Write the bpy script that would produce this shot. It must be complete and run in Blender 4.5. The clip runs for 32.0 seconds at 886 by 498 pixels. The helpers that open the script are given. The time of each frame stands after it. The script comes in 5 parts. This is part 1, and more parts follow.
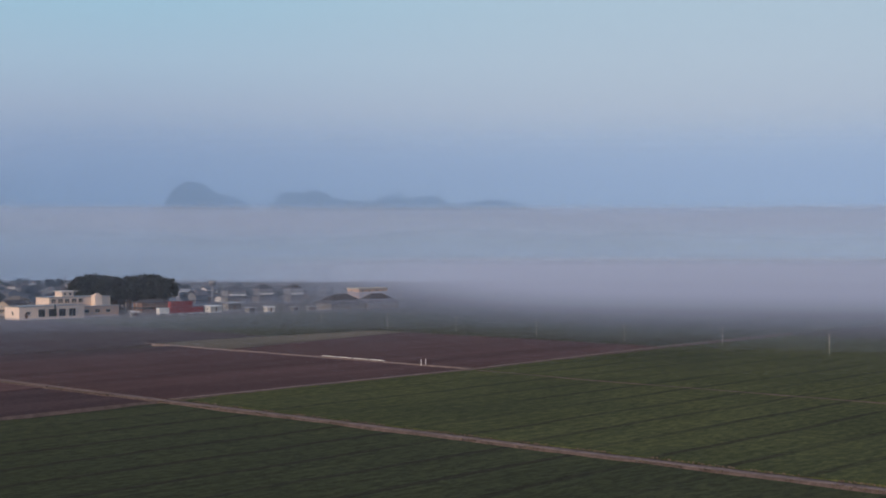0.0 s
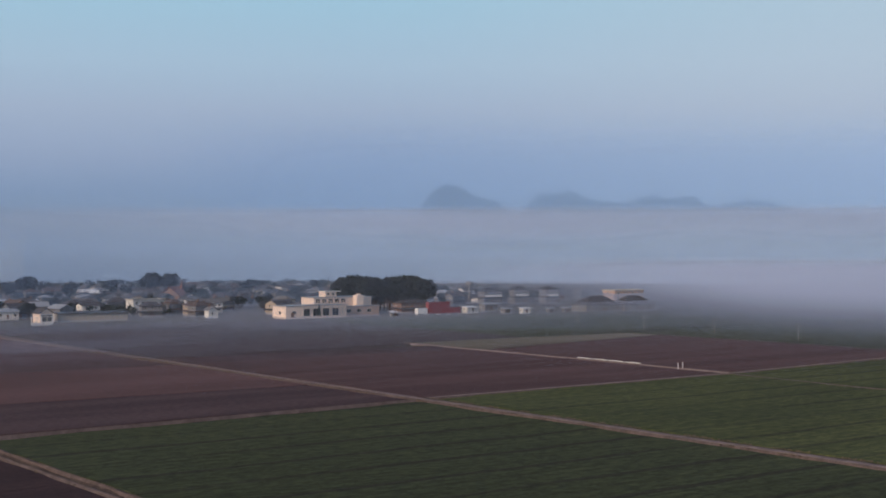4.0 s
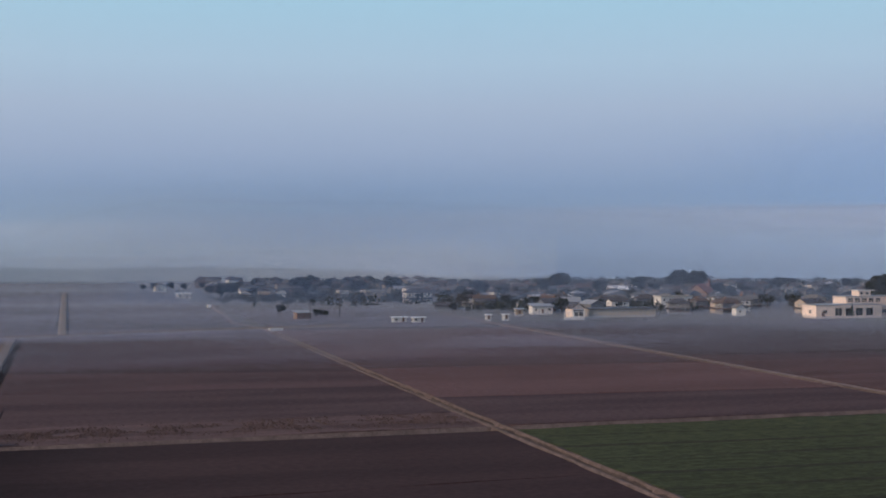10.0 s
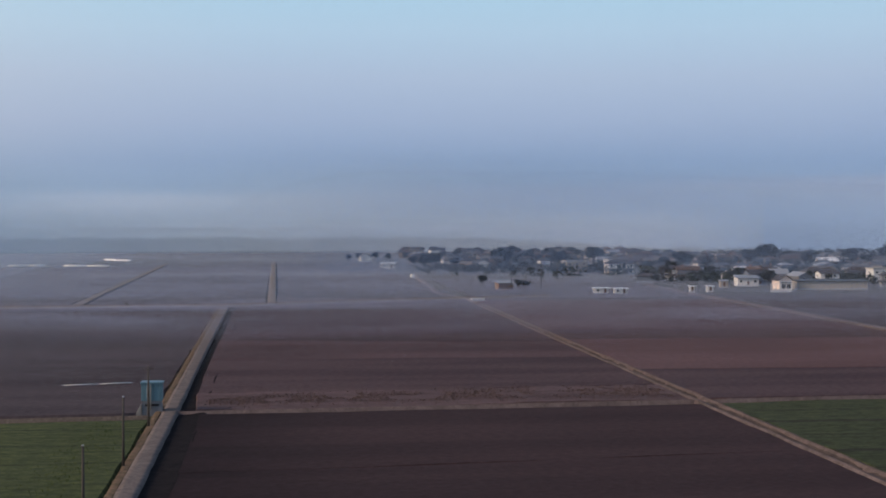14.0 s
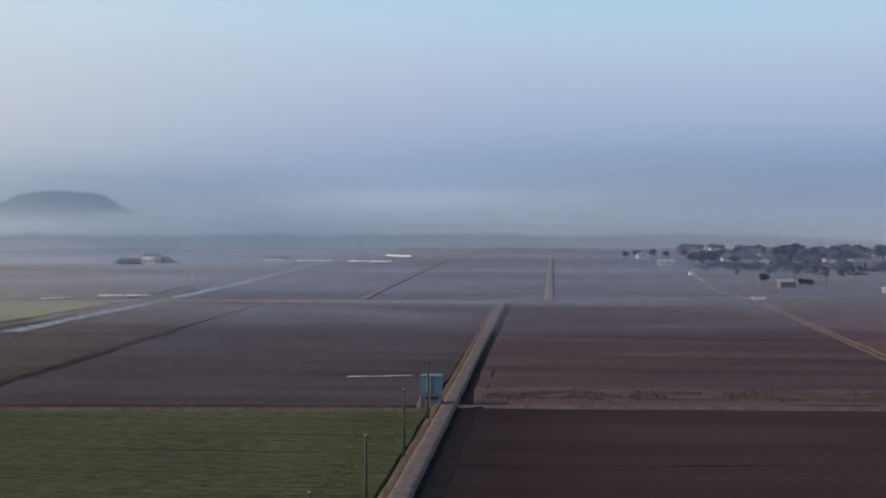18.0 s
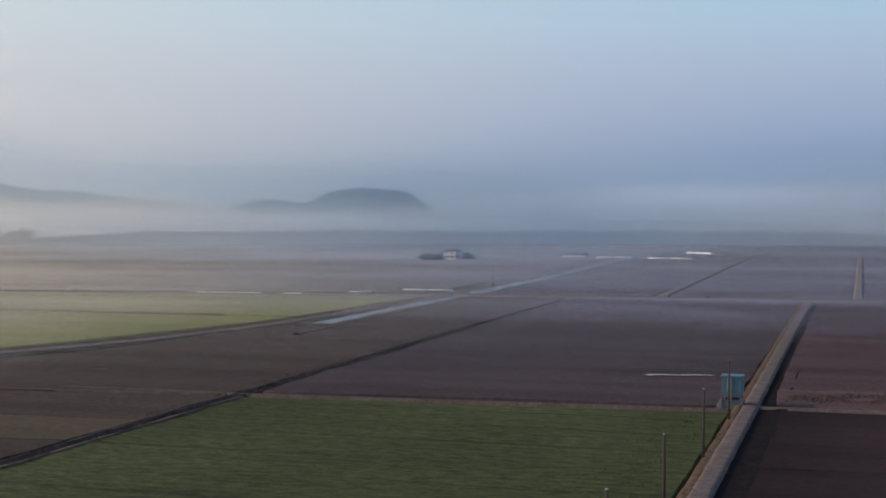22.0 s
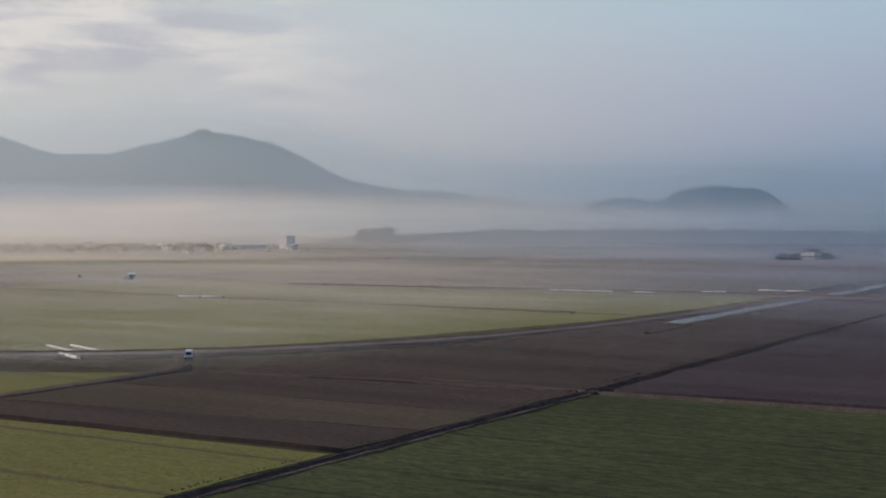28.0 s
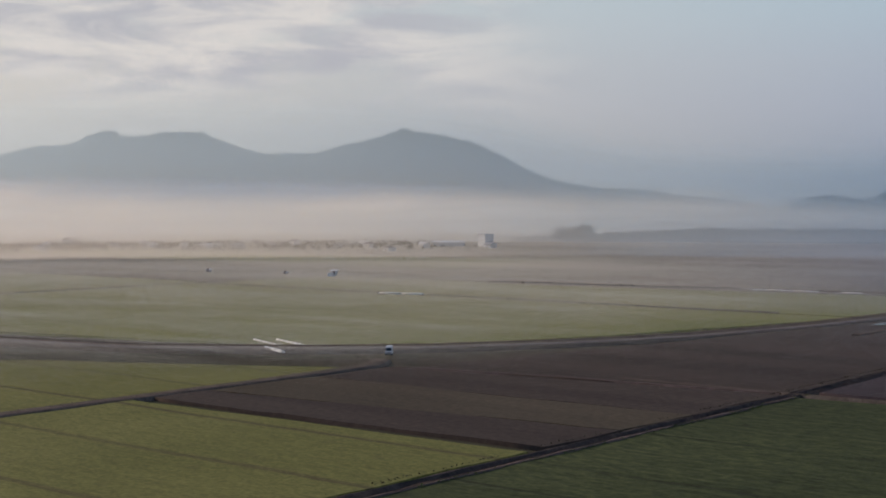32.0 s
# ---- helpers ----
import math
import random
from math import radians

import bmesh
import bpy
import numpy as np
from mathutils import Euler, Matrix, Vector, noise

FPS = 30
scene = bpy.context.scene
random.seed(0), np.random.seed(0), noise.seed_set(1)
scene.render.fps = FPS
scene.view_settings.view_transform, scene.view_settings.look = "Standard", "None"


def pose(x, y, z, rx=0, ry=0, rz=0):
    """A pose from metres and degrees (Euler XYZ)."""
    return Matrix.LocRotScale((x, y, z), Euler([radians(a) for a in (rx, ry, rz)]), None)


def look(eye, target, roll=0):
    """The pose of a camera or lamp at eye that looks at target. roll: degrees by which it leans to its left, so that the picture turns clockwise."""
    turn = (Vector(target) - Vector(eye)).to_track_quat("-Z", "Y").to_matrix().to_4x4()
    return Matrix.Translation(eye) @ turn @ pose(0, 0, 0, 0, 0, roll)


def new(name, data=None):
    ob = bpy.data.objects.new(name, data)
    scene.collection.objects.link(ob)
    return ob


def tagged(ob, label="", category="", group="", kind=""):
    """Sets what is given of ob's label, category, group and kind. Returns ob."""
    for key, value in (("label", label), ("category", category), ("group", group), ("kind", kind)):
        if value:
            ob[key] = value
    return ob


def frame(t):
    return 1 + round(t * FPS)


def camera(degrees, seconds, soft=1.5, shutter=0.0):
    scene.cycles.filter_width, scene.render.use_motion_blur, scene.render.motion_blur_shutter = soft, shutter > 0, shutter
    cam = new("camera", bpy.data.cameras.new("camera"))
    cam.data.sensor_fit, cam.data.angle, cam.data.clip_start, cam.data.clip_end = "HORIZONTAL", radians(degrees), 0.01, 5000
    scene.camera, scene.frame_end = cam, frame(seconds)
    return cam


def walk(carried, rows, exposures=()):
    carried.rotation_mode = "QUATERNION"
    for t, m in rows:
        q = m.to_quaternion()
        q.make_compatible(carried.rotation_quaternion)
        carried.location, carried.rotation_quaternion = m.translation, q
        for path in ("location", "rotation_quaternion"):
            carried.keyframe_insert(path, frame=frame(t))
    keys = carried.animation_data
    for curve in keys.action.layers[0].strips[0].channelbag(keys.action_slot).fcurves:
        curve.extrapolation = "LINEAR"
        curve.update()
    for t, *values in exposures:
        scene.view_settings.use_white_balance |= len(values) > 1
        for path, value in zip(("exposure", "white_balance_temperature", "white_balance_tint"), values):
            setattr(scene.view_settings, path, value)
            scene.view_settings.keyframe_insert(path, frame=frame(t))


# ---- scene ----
cam = camera(35.75, 32.0, soft=1.8)
ROWS = [
    (0.0, pose(0, 0, 32, 89.99, 0, -47.60)),
    (0.5, pose(0, 0, 32, 90.00, 0, -46.46)),
    (1.0, pose(0, 0, 32, 90.00, 0, -45.24)),
    (1.5, pose(0, 0, 32, 90.02, 0, -43.99)),
    (2.0, pose(0, 0, 32, 90.04, 0, -42.71)),
    (2.5, pose(0, 0, 32, 90.05, 0, -41.38)),
    (3.0, pose(0, 0, 32, 90.06, 0, -39.96)),
    (3.5, pose(0, 0, 32, 90.06, 0, -38.48)),
    (5.5, pose(0, 0, 32, 90.02, 0, -32.30)),
    (6.0, pose(0, 0, 32, 90.00, 0, -30.63)),
    (6.5, pose(0, 0, 32, 90.00, 0, -28.84)),
    (7.0, pose(0, 0, 32, 89.99, 0, -26.99)),
    (7.5, pose(0, 0, 32, 89.97, 0, -25.04)),
    (8.0, pose(0, 0, 32, 89.96, 0, -23.07)),
    (8.5, pose(0, 0, 32, 89.95, 0, -21.09)),
    (9.0, pose(0, 0, 32, 89.94, 0, -19.11)),
    (9.5, pose(0, 0, 32, 89.95, 0, -17.15)),
    (10.0, pose(0, 0, 32, 89.94, 0, -15.25)),
    (10.5, pose(0, 0, 32, 89.94, 0, -14.47)),
    (11.0, pose(0, 0, 32, 89.95, 0, -13.95)),
    (11.5, pose(0, 0, 32, 89.95, 0, -12.75)),
    (12.0, pose(0, 0, 32, 89.93, 0, -11.53)),
    (12.5, pose(0, 0, 32, 89.84, 0, -10.81)),
    (13.0, pose(0, 0, 32, 89.52, 0, -10.26)),
    (13.5, pose(0, 0, 32, 88.74, 0, -9.70)),
    (14.0, pose(0, 0, 32, 88.71, 0, -6.86)),
    (14.5, pose(0, 0, 32, 88.70, 0, -5.30)),
    (16.5, pose(0, 0, 32, 88.64, 0, 0.04)),
    (17.0, pose(0, 0, 32, 88.63, 0, 1.59)),
    (17.5, pose(0, 0, 32, 88.61, 0, 3.10)),
    (18.0, pose(0, 0, 32, 88.58, 0, 4.65)),
    (18.5, pose(0, 0, 32, 88.56, 0, 6.18)),
    (19.0, pose(0, 0, 32, 88.56, 0, 7.72)),
    (19.5, pose(0, 0, 32, 88.54, 0, 9.28)),
    (20.0, pose(0, 0, 32, 88.52, 0, 10.83)),
    (20.5, pose(0, 0, 32, 88.49, 0, 12.41)),
    (21.0, pose(0, 0, 32, 88.48, 0, 13.95)),
    (21.5, pose(0, 0, 32, 88.47, 0, 15.50)),
    (22.0, pose(0, 0, 32, 88.44, 0, 17.07)),
    (22.5, pose(0, 0, 32, 88.43, 0, 18.47)),
    (23.0, pose(0, 0, 32, 88.42, 0, 19.90)),
    (23.5, pose(0, 0, 32, 88.41, 0, 21.31)),
    (24.0, pose(0, 0, 32, 88.40, 0, 22.74)),
    (24.5, pose(0, 0, 32, 88.40, 0, 24.18)),
    (25.0, pose(0, 0, 32, 88.40, 0, 25.62)),
    (25.5, pose(0, 0, 32, 88.39, 0, 27.08)),
    (27.5, pose(0, 0, 32, 88.37, 0, 30.85)),
    (28.0, pose(0, 0, 32, 88.38, 0, 31.66)),
    (28.5, pose(0, 0, 32, 88.36, 0, 32.60)),
    (29.0, pose(0, 0, 32, 88.33, 0, 33.63)),
    (29.5, pose(0, 0, 32, 88.32, 0, 34.66)),
    (30.0, pose(0, 0, 32, 88.32, 0, 35.68)),
    (30.5, pose(0, 0, 32, 88.31, 0, 36.73)),
    (31.0, pose(0, 0, 32, 88.31, 0, 37.78)),
    (31.5, pose(0, 0, 32, 88.30, 0, 38.81)),
    (32.0, pose(0, 0, 32, 88.30, 0, 39.92)),
]
walk(cam, ROWS, [(0.0, -0.08), (6.0, 0.0), (12.0, 0.05), (13.0, 0.06), (14.0, 0.18), (19.0, 0.2), (22.0, 0.06), (25.0, -0.08), (32.0, -0.23)])

# ---- light ----
SUN_AZ, SUN_EL = 102.0, 24.0        # degrees to the left of +y, above the horizon


def srgb(r, g, b, a=1.0):
    f = lambda c: (c / 255 / 12.92) if c <= 10 else ((c / 255 + 0.055) / 1.055) ** 2.4
    return (f(r), f(g), f(b), a)


class Nodes:
    """A small helper to write node trees in few lines."""

    def __init__(self, tree):
        self.t = tree
        tree.nodes.clear()

    def n(self, kind, **kw):
        nd = self.t.nodes.new(kind)
        for k, v in kw.items():
            setattr(nd, k, v)
        return nd

    def link(self, a, b):
        self.t.links.new(a, b)

    def put(self, sock, v):
        if isinstance(v, bpy.types.NodeSocket):
            self.link(v, sock)
        else:
            sock.default_value = v

    def math(self, op, a, b=0.0, c=0.0, clamp=False):
        nd = self.n("ShaderNodeMath", operation=op, use_clamp=clamp)
        for s, v in zip(nd.inputs, (a, b, c)):
            self.put(s, v)
        return nd.outputs[0]

    def rng(self, v, a, b, c=0.0, d=1.0, smooth=True):
        nd = self.n("ShaderNodeMapRange", interpolation_type="SMOOTHSTEP" if smooth else "LINEAR")
        for s, x in zip(nd.inputs, (v, a, b, c, d)):
            self.put(s, x)
        return nd.outputs[0]

    def soft(self, v, a, b, c=0.0, d=1.0):
        """Like rng, but with tails that never end sharply."""
        k = 7.0 / (b - a)
        e = self.math("EXPONENT", self.math("MULTIPLY", self.math("SUBTRACT", v, (a + b) / 2), -k))
        return self.math("ADD", self.math("DIVIDE", d - c, self.math("ADD", e, 1.0)), c)

    def mix(self, f, a, b, mode="MIX"):
        nd = self.n("ShaderNodeMix", data_type="RGBA", blend_type=mode)
        self.put(nd.inputs[0], f)
        self.put(nd.inputs[6], a)
        self.put(nd.inputs[7], b)
        return nd.outputs[2]

    def noise(self, vec, scale, detail=3.0, rough=0.55, dist=0.0):
        nd = self.n("ShaderNodeTexNoise")
        self.link(vec, nd.inputs["Vector"])
        nd.inputs["Scale"].default_value = scale
        nd.inputs["Detail"].default_value = detail
        nd.inputs["Roughness"].default_value = rough
        nd.inputs["Distortion"].default_value = dist
        return nd.outputs["Fac"]

    def stretch(self, vec, sx, sy, sz, rz=0.0):
        nd = self.n("ShaderNodeMapping")
        self.link(vec, nd.inputs[0])
        nd.inputs["Scale"].default_value = (sx, sy, sz)
        nd.inputs["Rotation"].default_value = (0, 0, radians(rz))
        return nd.outputs[0]

    def xyz(self, vec):
        nd = self.n("ShaderNodeSeparateXYZ")
        self.link(vec, nd.inputs[0])
        return nd.outputs

    def ramp(self, f, stops):
        nd = self.n("ShaderNodeValToRGB")
        self.link(f, nd.inputs[0])
        e = nd.color_ramp.elements
        while len(e) < len(stops):
            e.new(0.5)
        for el, (p, c) in zip(e, stops):
            el.position, el.color = p, c
        return nd.outputs[0]


# the sky: clear above, a hazy band over the horizon, thin cloud towards the sun
world = bpy.data.worlds.new("sky")
scene.world = world
world.use_nodes = True
W = Nodes(world.node_tree)
dirn = W.n("ShaderNodeTexCoord").outputs["Generated"]
dx, dy, dz = W.xyz(dirn)
sky = W.n("ShaderNodeTexSky", sky_type="NISHITA", sun_disc=False, sun_elevation=radians(SUN_EL),
          sun_rotation=radians(-SUN_AZ), air_density=1.0, dust_density=1.5, ozone_density=1.5)
high = W.mix(1.0, sky.outputs[0], (0.17, 0.165, 0.165, 1), "MULTIPLY")
el = W.rng(dz, -0.02, 0.30, smooth=False)            # 0 at about -1 degree, 1 at 17 degrees
band = W.ramp(el, [
    (0.00, srgb(133, 152, 176)), (0.10, srgb(127, 151, 181)), (0.19, srgb(132, 154, 186)),
    (0.28, srgb(151, 168, 196)), (0.38, srgb(163, 180, 204)), (0.48, srgb(167, 192, 214)),
    (0.62, srgb(161, 198, 220)), (1.00, srgb(138, 180, 209))])
sx, sy = -math.sin(radians(SUN_AZ)), math.cos(radians(SUN_AZ))
flat = W.math("SQRT", W.math("ADD", W.math("MULTIPLY", dx, dx), W.math("MULTIPLY", dy, dy)))
near_sun = W.math("DIVIDE", W.math("ADD", W.math("MULTIPLY", dx, sx), W.math("MULTIPLY", dy, sy)), flat)
warm = W.rng(near_sun, -0.28, 0.84)
warm_band = W.ramp(el, [
    (0.00, srgb(218, 206, 185)), (0.15, srgb(211, 204, 193)), (0.30, srgb(213, 210, 206)),
    (0.50, srgb(214, 217, 216)), (0.75, srgb(209, 219, 222)), (1.00, srgb(185, 208, 219))])
low = W.mix(warm, band, warm_band)
low = W.mix(W.math("MULTIPLY", W.rng(near_sun, 0.42, 0.92), W.rng(dz, 0.16, 0.0)), low, srgb(246, 228, 208))
low = W.mix(W.rng(near_sun, -0.70, -0.98, 0.0, 0.5), low, srgb(192, 203, 216))      # paler opposite the sun
# streaks of cloud, flattened towards the horizon
cv = W.stretch(dirn, 1.0, 1.0, 3.2)
c1 = W.noise(cv, 5.5, 6.0, 0.6, 0.4)
c2 = W.rng(W.noise(W.stretch(dirn, 1.0, 1.0, 5.0), 8.0, 5.0, 0.6, 0.6), 0.36, 0.62)
cm = W.math("MULTIPLY", W.rng(c1, 0.40, 0.58), W.rng(near_sun, 0.34, 0.54))
cm = W.math("MULTIPLY", cm, W.rng(dz, 0.05, 0.10))
cloud = W.mix(c2, srgb(192, 192, 201), srgb(236, 230, 226))
low = W.mix(W.math("MULTIPLY", cm, 0.85), low, cloud)
whole = W.mix(W.rng(dz, 0.22, 0.45), low, high)
bg = W.n("ShaderNodeBackground")
W.link(whole, bg.inputs[0])
bg.inputs[1].default_value = 1.0
W.link(bg.outputs[0], W.n("ShaderNodeOutputWorld").inputs[0])

sun = new("sun", bpy.data.lights.new("sun", "SUN"))
sun.data.energy, sun.data.angle, sun.data.color = 2.3, radians(1.5), (1.0, 0.76, 0.56)
sun.matrix_world = look((0, 0, 0), (math.sin(radians(SUN_AZ)), -math.cos(radians(SUN_AZ)), -math.tan(radians(SUN_EL))))


# ---- materials ----
def material(name):
    m = bpy.data.materials.new(name)
    m.use_nodes = True
    return m, Nodes(m.node_tree)


def finish(N, colour, rough=0.9, bump=None, height=0.1, metal=0.0, spec=0.3):
    b = N.n("ShaderNodeBsdfPrincipled")
    N.put(b.inputs["Base Color"], colour)
    N.put(b.inputs["Roughness"], rough)
    b.inputs["Metallic"].default_value = metal
    b.inputs["Specular IOR Level"].default_value = spec
    if bump is not None:
        k = N.n("ShaderNodeBump")
        k.inputs["Strength"].default_value = 0.6
        k.inputs["Distance"].default_value = height
        N.link(bump, k.inputs["Height"])
        N.link(k.outputs[0], b.inputs["Normal"])
    N.link(b.outputs[0], N.n("ShaderNodeOutputMaterial").inputs[0])


def coords(N):
    return N.n("ShaderNodeTexCoord").outputs["Object"]


def c3(r, g, b):
    return (r, g, b, 1.0)


def soil(name, dark, light, band=9.0, rows=1.0, seed=0.0, darkened=None):
    """Tilled earth: strips of drier and damper soil along the working direction, clods and fine grain."""
    m, N = material(name)
    v = coords(N)
    mv = N.n("ShaderNodeMapping")
    N.link(v, mv.inputs[0])
    mv.inputs["Location"].default_value = (seed * 37, seed * 91, 0)
    v = mv.outputs[0]
    strips = N.noise(N.stretch(v, 0.006, 1.0 / band, 0.0), 1.0, 2.0, 0.5)
    fine = N.noise(N.stretch(v, 0.03, 0.9 * rows, 0.0), 1.0, 2.0, 0.6)
    patch = N.noise(v, 0.02, 4.0, 0.6, 0.3)
    clod = N.noise(v, 0.8, 5.0, 0.7)
    f = N.math("ADD", N.math("MULTIPLY", N.rng(strips, 0.34, 0.66), 0.50), N.math("MULTIPLY", N.rng(patch, 0.3, 0.7), 0.25))
    f = N.math("ADD", f, N.math("MULTIPLY", fine, 0.16))
    col = N.mix(f, dark, light)
    col = N.mix(N.rng(clod, 0.25, 0.8), N.mix(1.0, col, c3(0.72, 0.72, 0.74), "MULTIPLY"), N.mix(1.0, col, c3(1.25, 1.22, 1.2), "MULTIPLY"))
    if darkened:                                        # earth colour drops to under half towards a ditch
        x, y, z = N.xyz(coords(N))
        edge_x = N.math("ADD", x, N.math("MULTIPLY", N.noise(N.stretch(v, 0.03, 0.12, 0.0), 1.0, 4.0, 0.6), 22.0))
        col = N.mix(N.rng(edge_x, darkened[0], darkened[1]), N.mix(1.0, col, c3(0.46, 0.45, 0.48), "MULTIPLY"), col)
    finish(N, col, 1.0, clod, 0.16, spec=0.07)
    return m


def crop(name, base, pale, bare, line=11.0, seed=0.0, bareness=0.5, rows=0.55, gate=0.3, wide=1.0, lumps=1.0):
    """Young cereal: sown rows, wheel lines, thin patches where the earth shows."""
    m, N = material(name)
    v = coords(N)
    mv = N.n("ShaderNodeMapping")
    N.link(v, mv.inputs[0])
    mv.inputs["Location"].default_value = (seed * 53, seed * 71, 0)
    v = mv.outputs[0]
    patch = N.noise(v, 0.016, 4.0, 0.6, 0.5)
    row = N.noise(N.stretch(v, 0.012, 0.55, 0.0), 1.0, 3.0, 0.6)
    fine = N.noise(v, 1.4, 4.0, 0.7)
    tuft = N.noise(v, 0.22, 3.0, 0.65)
    x, y, z = N.xyz(v)
    wob = N.math("MULTIPLY", N.noise(v, 0.03, 2.0), 3.0)
    cyc = N.math("FRACT", N.math("DIVIDE", N.math("ADD", y, wob), line))
    wheel = N.math("SUBTRACT", 1.0, N.rng(N.math("ABSOLUTE", N.math("SUBTRACT", cyc, 0.5)), 0.5 * wide / line, 1.3 * wide / line))
    wheel = N.math("MULTIPLY", wheel, N.rng(N.noise(N.stretch(v, 0.012, 0.16, 0), 1.0, 2.0), 0.36, 0.60, gate, 1.0))
    col = N.mix(N.rng(patch, 0.3, 0.7), base, pale)
    col = N.mix(N.rng(row, 0.35, 0.7, 0.0, rows), col, N.mix(1.0, col, c3(0.55, 0.58, 0.5), "MULTIPLY"))
    col = N.mix(N.math("MULTIPLY", N.rng(tuft, 0.52, 0.75), bareness), col, bare)
    col = N.mix(N.math("MULTIPLY", wheel, 0.75), col, bare)
    lump = N.noise(N.stretch(v, 0.35, 0.7, 0.0), 1.0, 4.0, 0.7)
    col = N.mix(N.rng(lump, 0.32, 0.68), N.mix(lumps, col, N.mix(1.0, col, c3(0.62, 0.65, 0.62), "MULTIPLY")), N.mix(lumps, col, N.mix(1.0, col, c3(1.34, 1.31, 1.2), "MULTIPLY")))
    col = N.mix(N.rng(fine, 0.3, 0.75), N.mix(1.0, col, c3(0.72, 0.75, 0.7), "MULTIPLY"), N.mix(1.0, col, c3(1.25, 1.22, 1.2), "MULTIPLY"))
    finish(N, col, 0.9, N.math("ADD", N.math("ADD", fine, row), N.math("MULTIPLY", lump, 1.2)), 0.22 * lumps, spec=0.09)
    return m


def dirt(name, a, b, scale=0.35, bump=0.08):
    """Trodden earth, dry grass or gravel: two colours in patches, with grain."""
    m, N = material(name)
    v = coords(N)
    p = N.noise(v, scale, 4.0, 0.65, 0.4)
    q = N.noise(v, scale * 9, 4.0, 0.7)
    col = N.mix(N.rng(p, 0.32, 0.68), a, b)
    col = N.mix(N.rng(q, 0.25, 0.8), N.mix(1.0, col, c3(0.7, 0.7, 0.7), "MULTIPLY"), N.mix(1.0, col, c3(1.25, 1.22, 1.18), "MULTIPLY"))
    finish(N, col, 1.0, q, bump, spec=0.03)
    return m


def coat(name, col, rough=0.7, metal=0.0, streak=0.35, scale=0.8):
    """Paint, plaster or sheet on a building or vehicle, with rain streaks and grime."""
    m, N = material(name)
    v = coords(N)
    s = N.noise(N.stretch(v, 1.6, 1.6, 0.18), scale, 4.0, 0.6)
    g = N.noise(v, 6.0, 3.0, 0.6)
    info = N.n("ShaderNodeObjectInfo")
    dirty = tuple(c * 0.62 for c in col[:3]) + (1,)
    c = N.mix(N.math("MULTIPLY", N.rng(s, 0.4, 0.75), streak), col, dirty)
    c = N.mix(N.math("MULTIPLY", info.outputs["Random"], 0.22), c, tuple(min(1, x * 0.7) for x in col[:3]) + (1,))
    finish(N, c, rough, g, 0.01, metal, 0.35)
    return m


def tiles(name, a, b, pitch=0.35):
    """Roof tiles: courses along the slope, each tile a little different."""
    m, N = material(name)
    v = coords(N)
    x, y, z = N.xyz(v)
    course = N.math("FRACT", N.math("DIVIDE", z, pitch * 0.5))
    t = N.noise(v, 2.4, 3.0, 0.7)
    big = N.noise(v, 0.35, 3.0, 0.6)
    col = N.mix(N.rng(t, 0.3, 0.7), a, b)
    col = N.mix(N.rng(big, 0.4, 0.7, 0.0, 0.5), col, N.mix(1.0, col, c3(0.6, 0.62, 0.6), "MULTIPLY"))
    finish(N, col, 0.85, course, 0.04, spec=0.25)
    return m


def leafy(name, a, b):
    m, N = material(name)
    info = N.n("ShaderNodeObjectInfo").outputs["Random"]
    isl = N.n("ShaderNodeNewGeometry").outputs["Random Per Island"]
    col = N.mix(N.math("ADD", N.math("MULTIPLY", isl, 0.7), N.math("MULTIPLY", info, 0.3)), a, b)
    finish(N, col, 0.85, spec=0.2)
    return m


SOIL_RED = soil("soil_red_brown", c3(0.068, 0.041, 0.042), c3(0.126, 0.077, 0.074), 11, seed=1)
SOIL_DARK = soil("soil_dark", c3(0.050, 0.034, 0.037), c3(0.102, 0.067, 0.068), 20, seed=2)
SOIL_RUST = soil("soil_rust", c3(0.065, 0.0425, 0.045), c3(0.1175, 0.075, 0.075), 24, seed=12)
SOIL_STRIPED = soil("soil_striped", c3(0.088, 0.052, 0.052), c3(0.155, 0.093, 0.089), 30, seed=3)
SOIL_DITCHSIDE = soil("soil_ditchside_red", c3(0.034, 0.0215, 0.0228), c3(0.060, 0.0365, 0.0365), 11, seed=7, darkened=(-8, 26))
SOIL_BROWN = soil("soil_brown", c3(0.04816, 0.03696, 0.03248), c3(0.08288, 0.06384, 0.05264), 16, seed=9)
SOIL_OLIVE = soil("soil_olive", c3(0.0682, 0.055, 0.0396), c3(0.1056, 0.0858, 0.0594), 18, seed=8)
SOIL_GREY = soil("soil_grey_brown", c3(0.050, 0.040, 0.043), c3(0.088, 0.069, 0.072), 18, seed=4)
SOIL_PALE = soil("soil_pale", c3(0.094, 0.080, 0.063), c3(0.185, 0.160, 0.118), 34, seed=5)
STUBBLE = soil("stubble_clods", c3(0.054, 0.036, 0.038), c3(0.160, 0.108, 0.104), 5, 2.0, seed=6)
CROP_DEEP = crop("crop_deep_green", c3(0.045, 0.0505, 0.025), c3(0.0585, 0.065, 0.032), c3(0.0243, 0.0216, 0.0162), 13, 1, 0.35)
CROP_MID = crop("crop_green", c3(0.056, 0.066, 0.028), c3(0.080, 0.091, 0.038), c3(0.02688, 0.03136, 0.0168), 14.5, 2, 0.25, 0.55, 0.2, 0.55)
CROP_LIGHT = crop("crop_light_green", c3(0.1782, 0.1858, 0.05184), c3(0.2322, 0.2268, 0.0756), c3(0.162, 0.135, 0.0756), 24, 3, 0.45, 0.25, 0.3, 1.0, 0.4)
